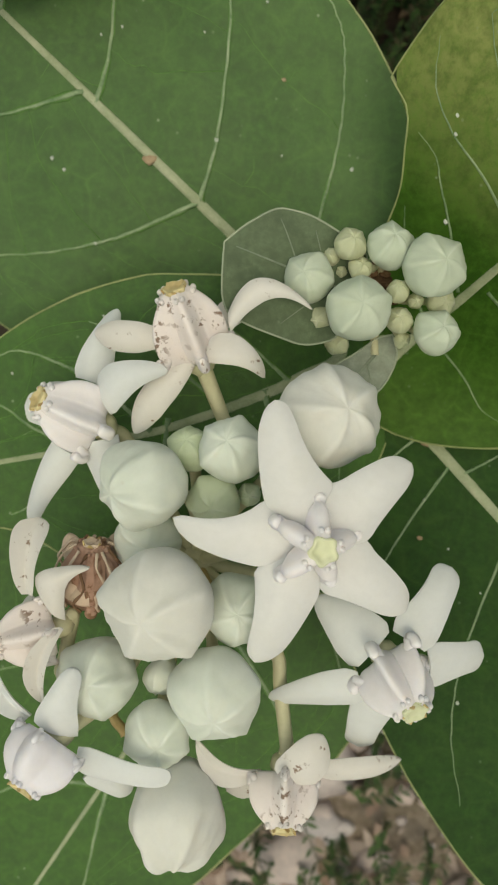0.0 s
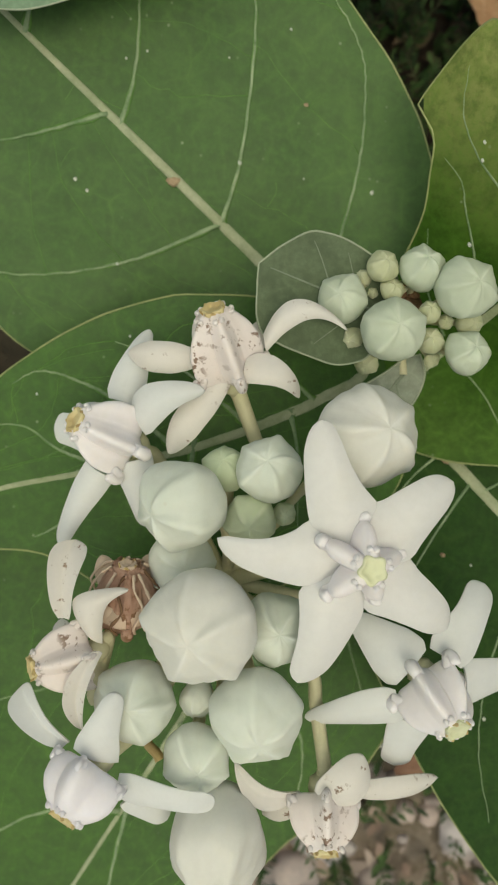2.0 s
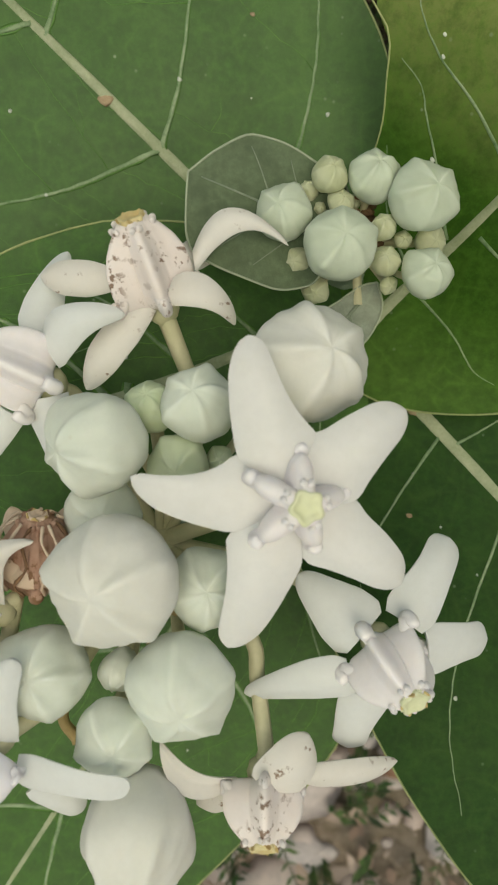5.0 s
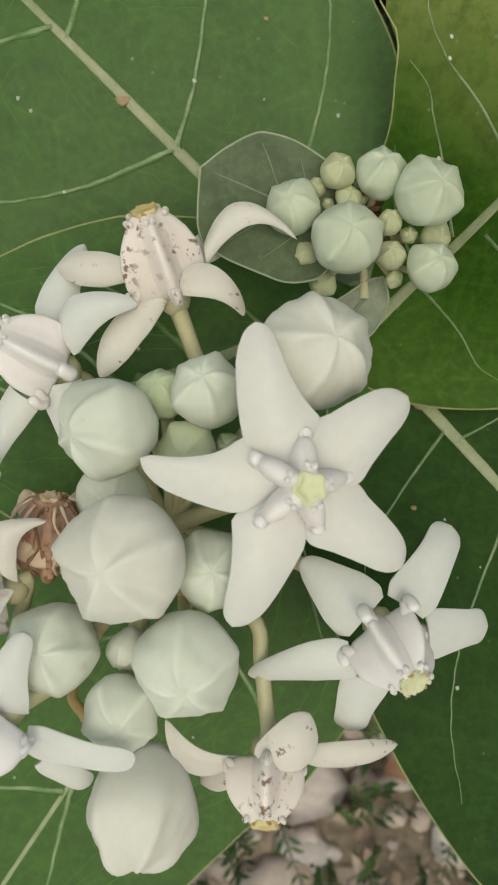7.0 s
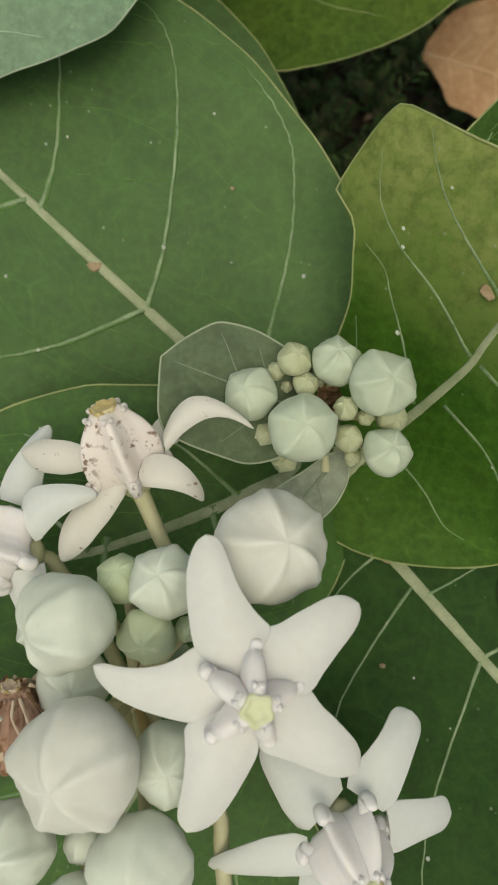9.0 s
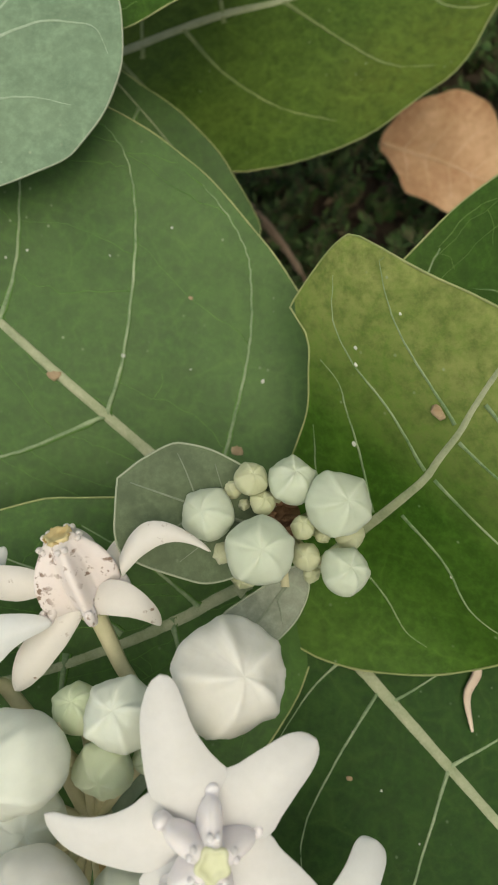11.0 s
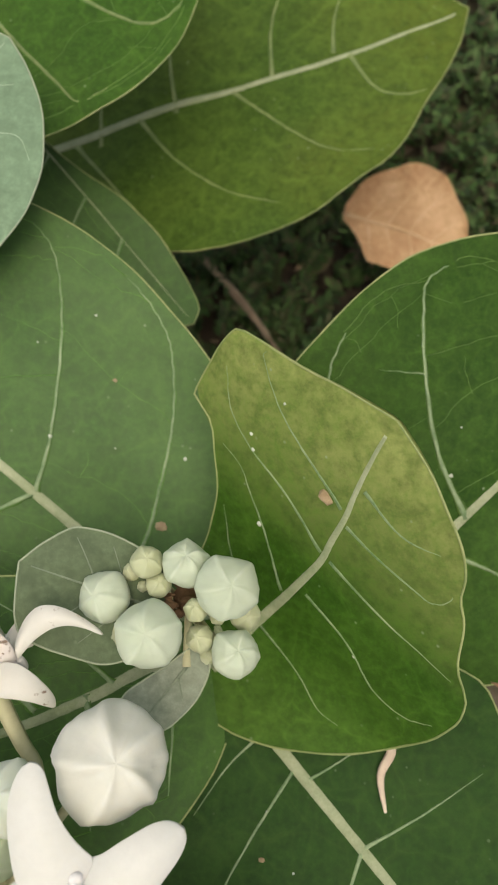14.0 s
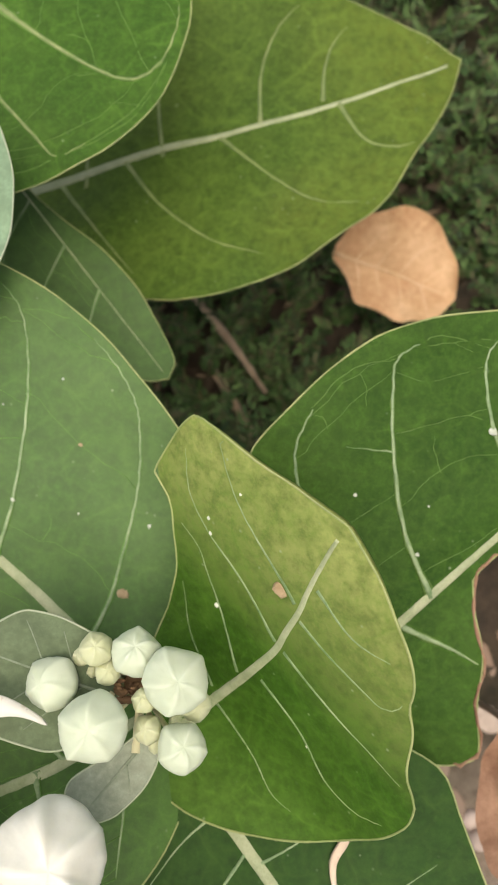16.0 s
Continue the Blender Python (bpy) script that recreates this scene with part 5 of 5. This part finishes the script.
# ---- litter and weeds on the ground ----
dry = thing("dry_leaf", (8.5, 14.2, -17.3), "curled orange-brown dry leaf lying on the weeds", "leaf")
bl = Blade((6.2, 14.75, -15.9), (10.8, 12.65, -15.2), (0.1, -0.25, 1), [(0, 0.3), (0.08, 1.3), (0.2, 1.75), (0.38, 2.35), (0.5, 2.5), (0.62, 2.35), (0.8, 1.7), (0.92, 1.15), (1, 0)], [(0, 0.2), (0.1, 0.5), (0.22, 1.0), (0.36, 1.75), (0.5, 1.6), (0.66, 1.7), (0.8, 1.35), (0.88, 1.4), (0.96, 0.7), (1, 0)], arch=0.05, cup=0.1, fold=0.22, wave=0.7, seed=5)
blade = part("blade", *bl.mesh(30, 22, 0.05), DRY_LEAF, dry)
part("midrib", *tube([bl.at(i / 14, 0.0) for i in range(14)], [0.09 * (1 - 0.05 * i) for i in range(14)], 6), DRY_RIB, blade, "paler dry midrib")
for s in (-1, 1):
    for u in (0.18, 0.36, 0.54, 0.72):
        part("side_vein", *tube([bl.at(u + 0.16 * q / 8, s * 0.85 * q / 8) for q in range(9)], [0.028 * (1 - 0.09 * q) for q in range(9)], 6), DRY_RIB, blade)
dead = thing("dead_leaf", (8.9, -1.2, -17.5), "crumpled reddish-brown dead leaf hanging at the torn edge", "leaf")
bl = Blade((9.1, -0.9, -6.6), (9.4, -4.4, -7.2), (-0.5, 0.1, 1), [(0, 0.1), (0.2, 0.7), (0.5, 1.3), (0.8, 0.9), (1, 0)], [(0, 0.1), (0.2, 0.5), (0.5, 0.6), (0.8, 0.5), (1, 0)], arch=0.05, cup=0.5, wave=0.9, seed=8)
part("blade", *bl.mesh(30, 20, 0.05), DEAD_LEAF, dead)
path = bend([(9.1, -0.9, -6.6), (9.5, -1.0, -9.0), (8.9, -1.2, -17.6)], 8)
part("leaf_stalk", *tube(path, [0.09] * len(path), 7), TWIG, dead)
scrap = thing("dry_scrap", blade_d.at(0.17, -0.5), "shrivelled brown strip of leaf lying on the dark leaf", "leaf scrap")
path = bend([blade_d.at(u, v) + Vector((dx, 0, 0.09)) for u, v, dx in ((0.10, -0.58, 0.1), (0.13, -0.49, -0.14), (0.16, -0.42, 0.10), (0.19, -0.32, -0.10), (0.225, -0.18, 0.12))], 6)
part("strip", *tube(path, [0.03 + 0.07 * math.sin(math.pi * i / (len(path) - 1)) for i in range(len(path))], 7, 0.5), PETAL_DEAD, scrap)
for label, pts, r in (("thin grey-brown fallen twig on the weeds", [(-0.6, 14.5, -16.6), (0.9, 12.7, -16.3), (2.4, 10.8, -16.2), (3.6, 9.3, -17.2)], 0.17),
                      ("dry bent twig lying on the ground", [(1.0, 11.0, -17.9), (2.6, 8.4, -17.3), (4.6, 5.2, -17.4)], 0.2)):
    tw = thing("twig", pts[0], label, "twig", "twigs on the ground")
    path = bend(pts, 10)
    part("bark", *tube(path, [r * (0.15 + 0.85 * math.sin(math.pi * (0.04 + 0.92 * i / len(path))) ** 0.5) * (1 + 0.25 * noise.noise(Vector((i * 0.5, r * 9, 0)))) for i in range(len(path))], 8), TWIG, tw)



def on_ground(x, y):
    return ground_height(x, y) - LIFT


def litter(n, box, size, seed):
    """Fallen scraps of leaf and bark lying flat."""
    r = random.Random(seed)
    pieces = []
    for _ in range(n):
        x, y = r.uniform(*box[0]), r.uniform(*box[1])
        s, a = size * r.uniform(0.5, 1.8), r.uniform(0, 6.28)
        z = on_ground(x, y) + r.uniform(0.05, 0.3)
        d = Vector((math.cos(a), math.sin(a), r.uniform(-0.2, 0.2)))
        c = Vector((x, y, z))
        w = s * r.uniform(0.25, 0.6)
        b = Blade(c - d * s, c + d * s, (r.uniform(-0.3, 0.3), r.uniform(-0.3, 0.3), 1), [(0, 0), (0.4, w), (1, 0)], [(0, 0), (0.5, w), (1, 0)], arch=r.uniform(-0.05, 0.15), cup=r.uniform(-0.2, 0.3))
        pieces.append(b.mesh(6, 4, 0.04))
    return joined(pieces)


def stones(n, box, size, seed):
    r = random.Random(seed)
    out = []
    for i in range(n):
        x, y = r.uniform(*box[0]), r.uniform(*box[1])
        s = size * r.uniform(0.3, 1.5) ** 1.5
        out.append(lump((x, y, on_ground(x, y) + 0.2 * s), s, (r.uniform(0.8, 1.3), r.uniform(0.7, 1.1), r.uniform(0.5, 0.8)), 0.5, i * 1.3, 5, 7))
    return joined(out)


def weeds(n, box, tall, seed, leaf, clear=None):
    """Feathery weeds: thin stems with small leaflets in pairs."""
    r = random.Random(seed)
    stems, leaves = [], []
    for _ in range(n):
        x, y = r.uniform(*box[0]), r.uniform(*box[1])
        low = clear and (x - clear[0]) ** 2 + (y - clear[1]) ** 2 < clear[2] ** 2
        z = on_ground(x, y) - 0.1
        a, h = r.uniform(0, 6.28), (0.8 if low else tall) * r.uniform(0.4, 1.2)
        lean = Vector((math.cos(a), math.sin(a), 0)) * h * r.uniform(0.3, 1.1)
        path = bend([(x, y, z), Vector((x, y, z + h * 0.55)) + lean * 0.3, Vector((x, y, z + h)) + lean], 5)
        stems.append(tube(path, [0.05 * (1 - 0.06 * i) for i in range(len(path))], 4, closed_ends=False))
        for i in range(2, len(path)):
            for s in (-1, 1):
                d = (path[i] - path[i - 1]).normalized()
                side = d.cross(Vector((0, 0, 1)))
                side = (side.normalized() if side.length > 0.01 else Vector((1, 0, 0))) * s
                ln = leaf * r.uniform(0.6, 1.3)
                tip = path[i] + (side * 0.8 + d * 0.5 + Vector((0, 0, r.uniform(-0.2, 0.4)))) * ln
                mid = path[i].lerp(tip, 0.5)
                w = ln * 0.2
                e = d.cross(side).normalized() * 0.03
                q = side.cross(Vector((0, 0, 1))).normalized() * w
                leaves.append(([path[i], mid + q + e, tip, mid - q + e], [[0, 1, 2, 3]]))
    return joined(stems), joined(leaves)


def stuff(name, label, category, meshes, at):
    ob = thing(name, at, label, category, kind="stuff")
    for pname, (v, f), mat in meshes:
        part(pname, v, f, mat, ob)
    return ob


stuff("leaf_litter", "fallen brown leaf scraps scattered over the soil", "litter", [("scraps", litter(760, ((-16, 18), (-28, 0)), 0.5, 3), STRAW)], (0, -14, -18))
stuff("leaf_litter", "leaf scraps under the weeds, coloured dark for shade", "litter", [("scraps", litter(240, ((-10, 20), (2, 30)), 0.4, 4), LITTER_SHADED)], (4, 16, -18))
stuff("stones", "pale pinkish pebbles and clods on the soil", "stones", [("pebbles", stones(420, ((-14, 16), (-28, -6)), 0.36, 5), STONE)], (0, -14, -18))
stuff("stones", "large whitish stones half sunk in the sandy soil", "stones", [("stones", stones(44, ((-4, 10), (-22, -9)), 0.75, 8), STONE_PALE)], (2, -14, -18))
red = thing("dead_leaf", (6.6, -15.6, -17.6), "flat reddish-brown fallen leaf on the sandy soil", "leaf")
bl = Blade((4.8, -16.6, -17.2), (8.6, -14.4, -16.9), (0.05, -0.1, 1), [(0, 0.1), (0.2, 0.9), (0.5, 1.3), (0.8, 0.8), (1, 0)], [(0, 0.1), (0.2, 0.8), (0.5, 1.2), (0.8, 0.8), (1, 0)], arch=0.06, cup=0.15, wave=0.4, seed=3)
part("blade", *bl.mesh(22, 16, 0.05), DEAD_LEAF, red)
s1, l1 = weeds(1700, ((-6, 20), (5, 30)), 2.3, 21, 0.5, (8.8, 14.2, 4.3))
stuff("weeds", "low dark green feathery weeds behind the shrub", "weeds", [("weed_stems", s1, WEED_STEM), ("weed_leaves", l1, WEED)], (6, 16, -18))
s2, l2 = weeds(90, ((-3, 11), (-24, -9)), 2.4, 22, 0.6)
stuff("weeds", "thin feathery weed sprigs on the sandy soil", "weeds", [("weed_stems", s2, WEED_STEM), ("weed_leaves", l2, WEED)], (3, -14, -18))
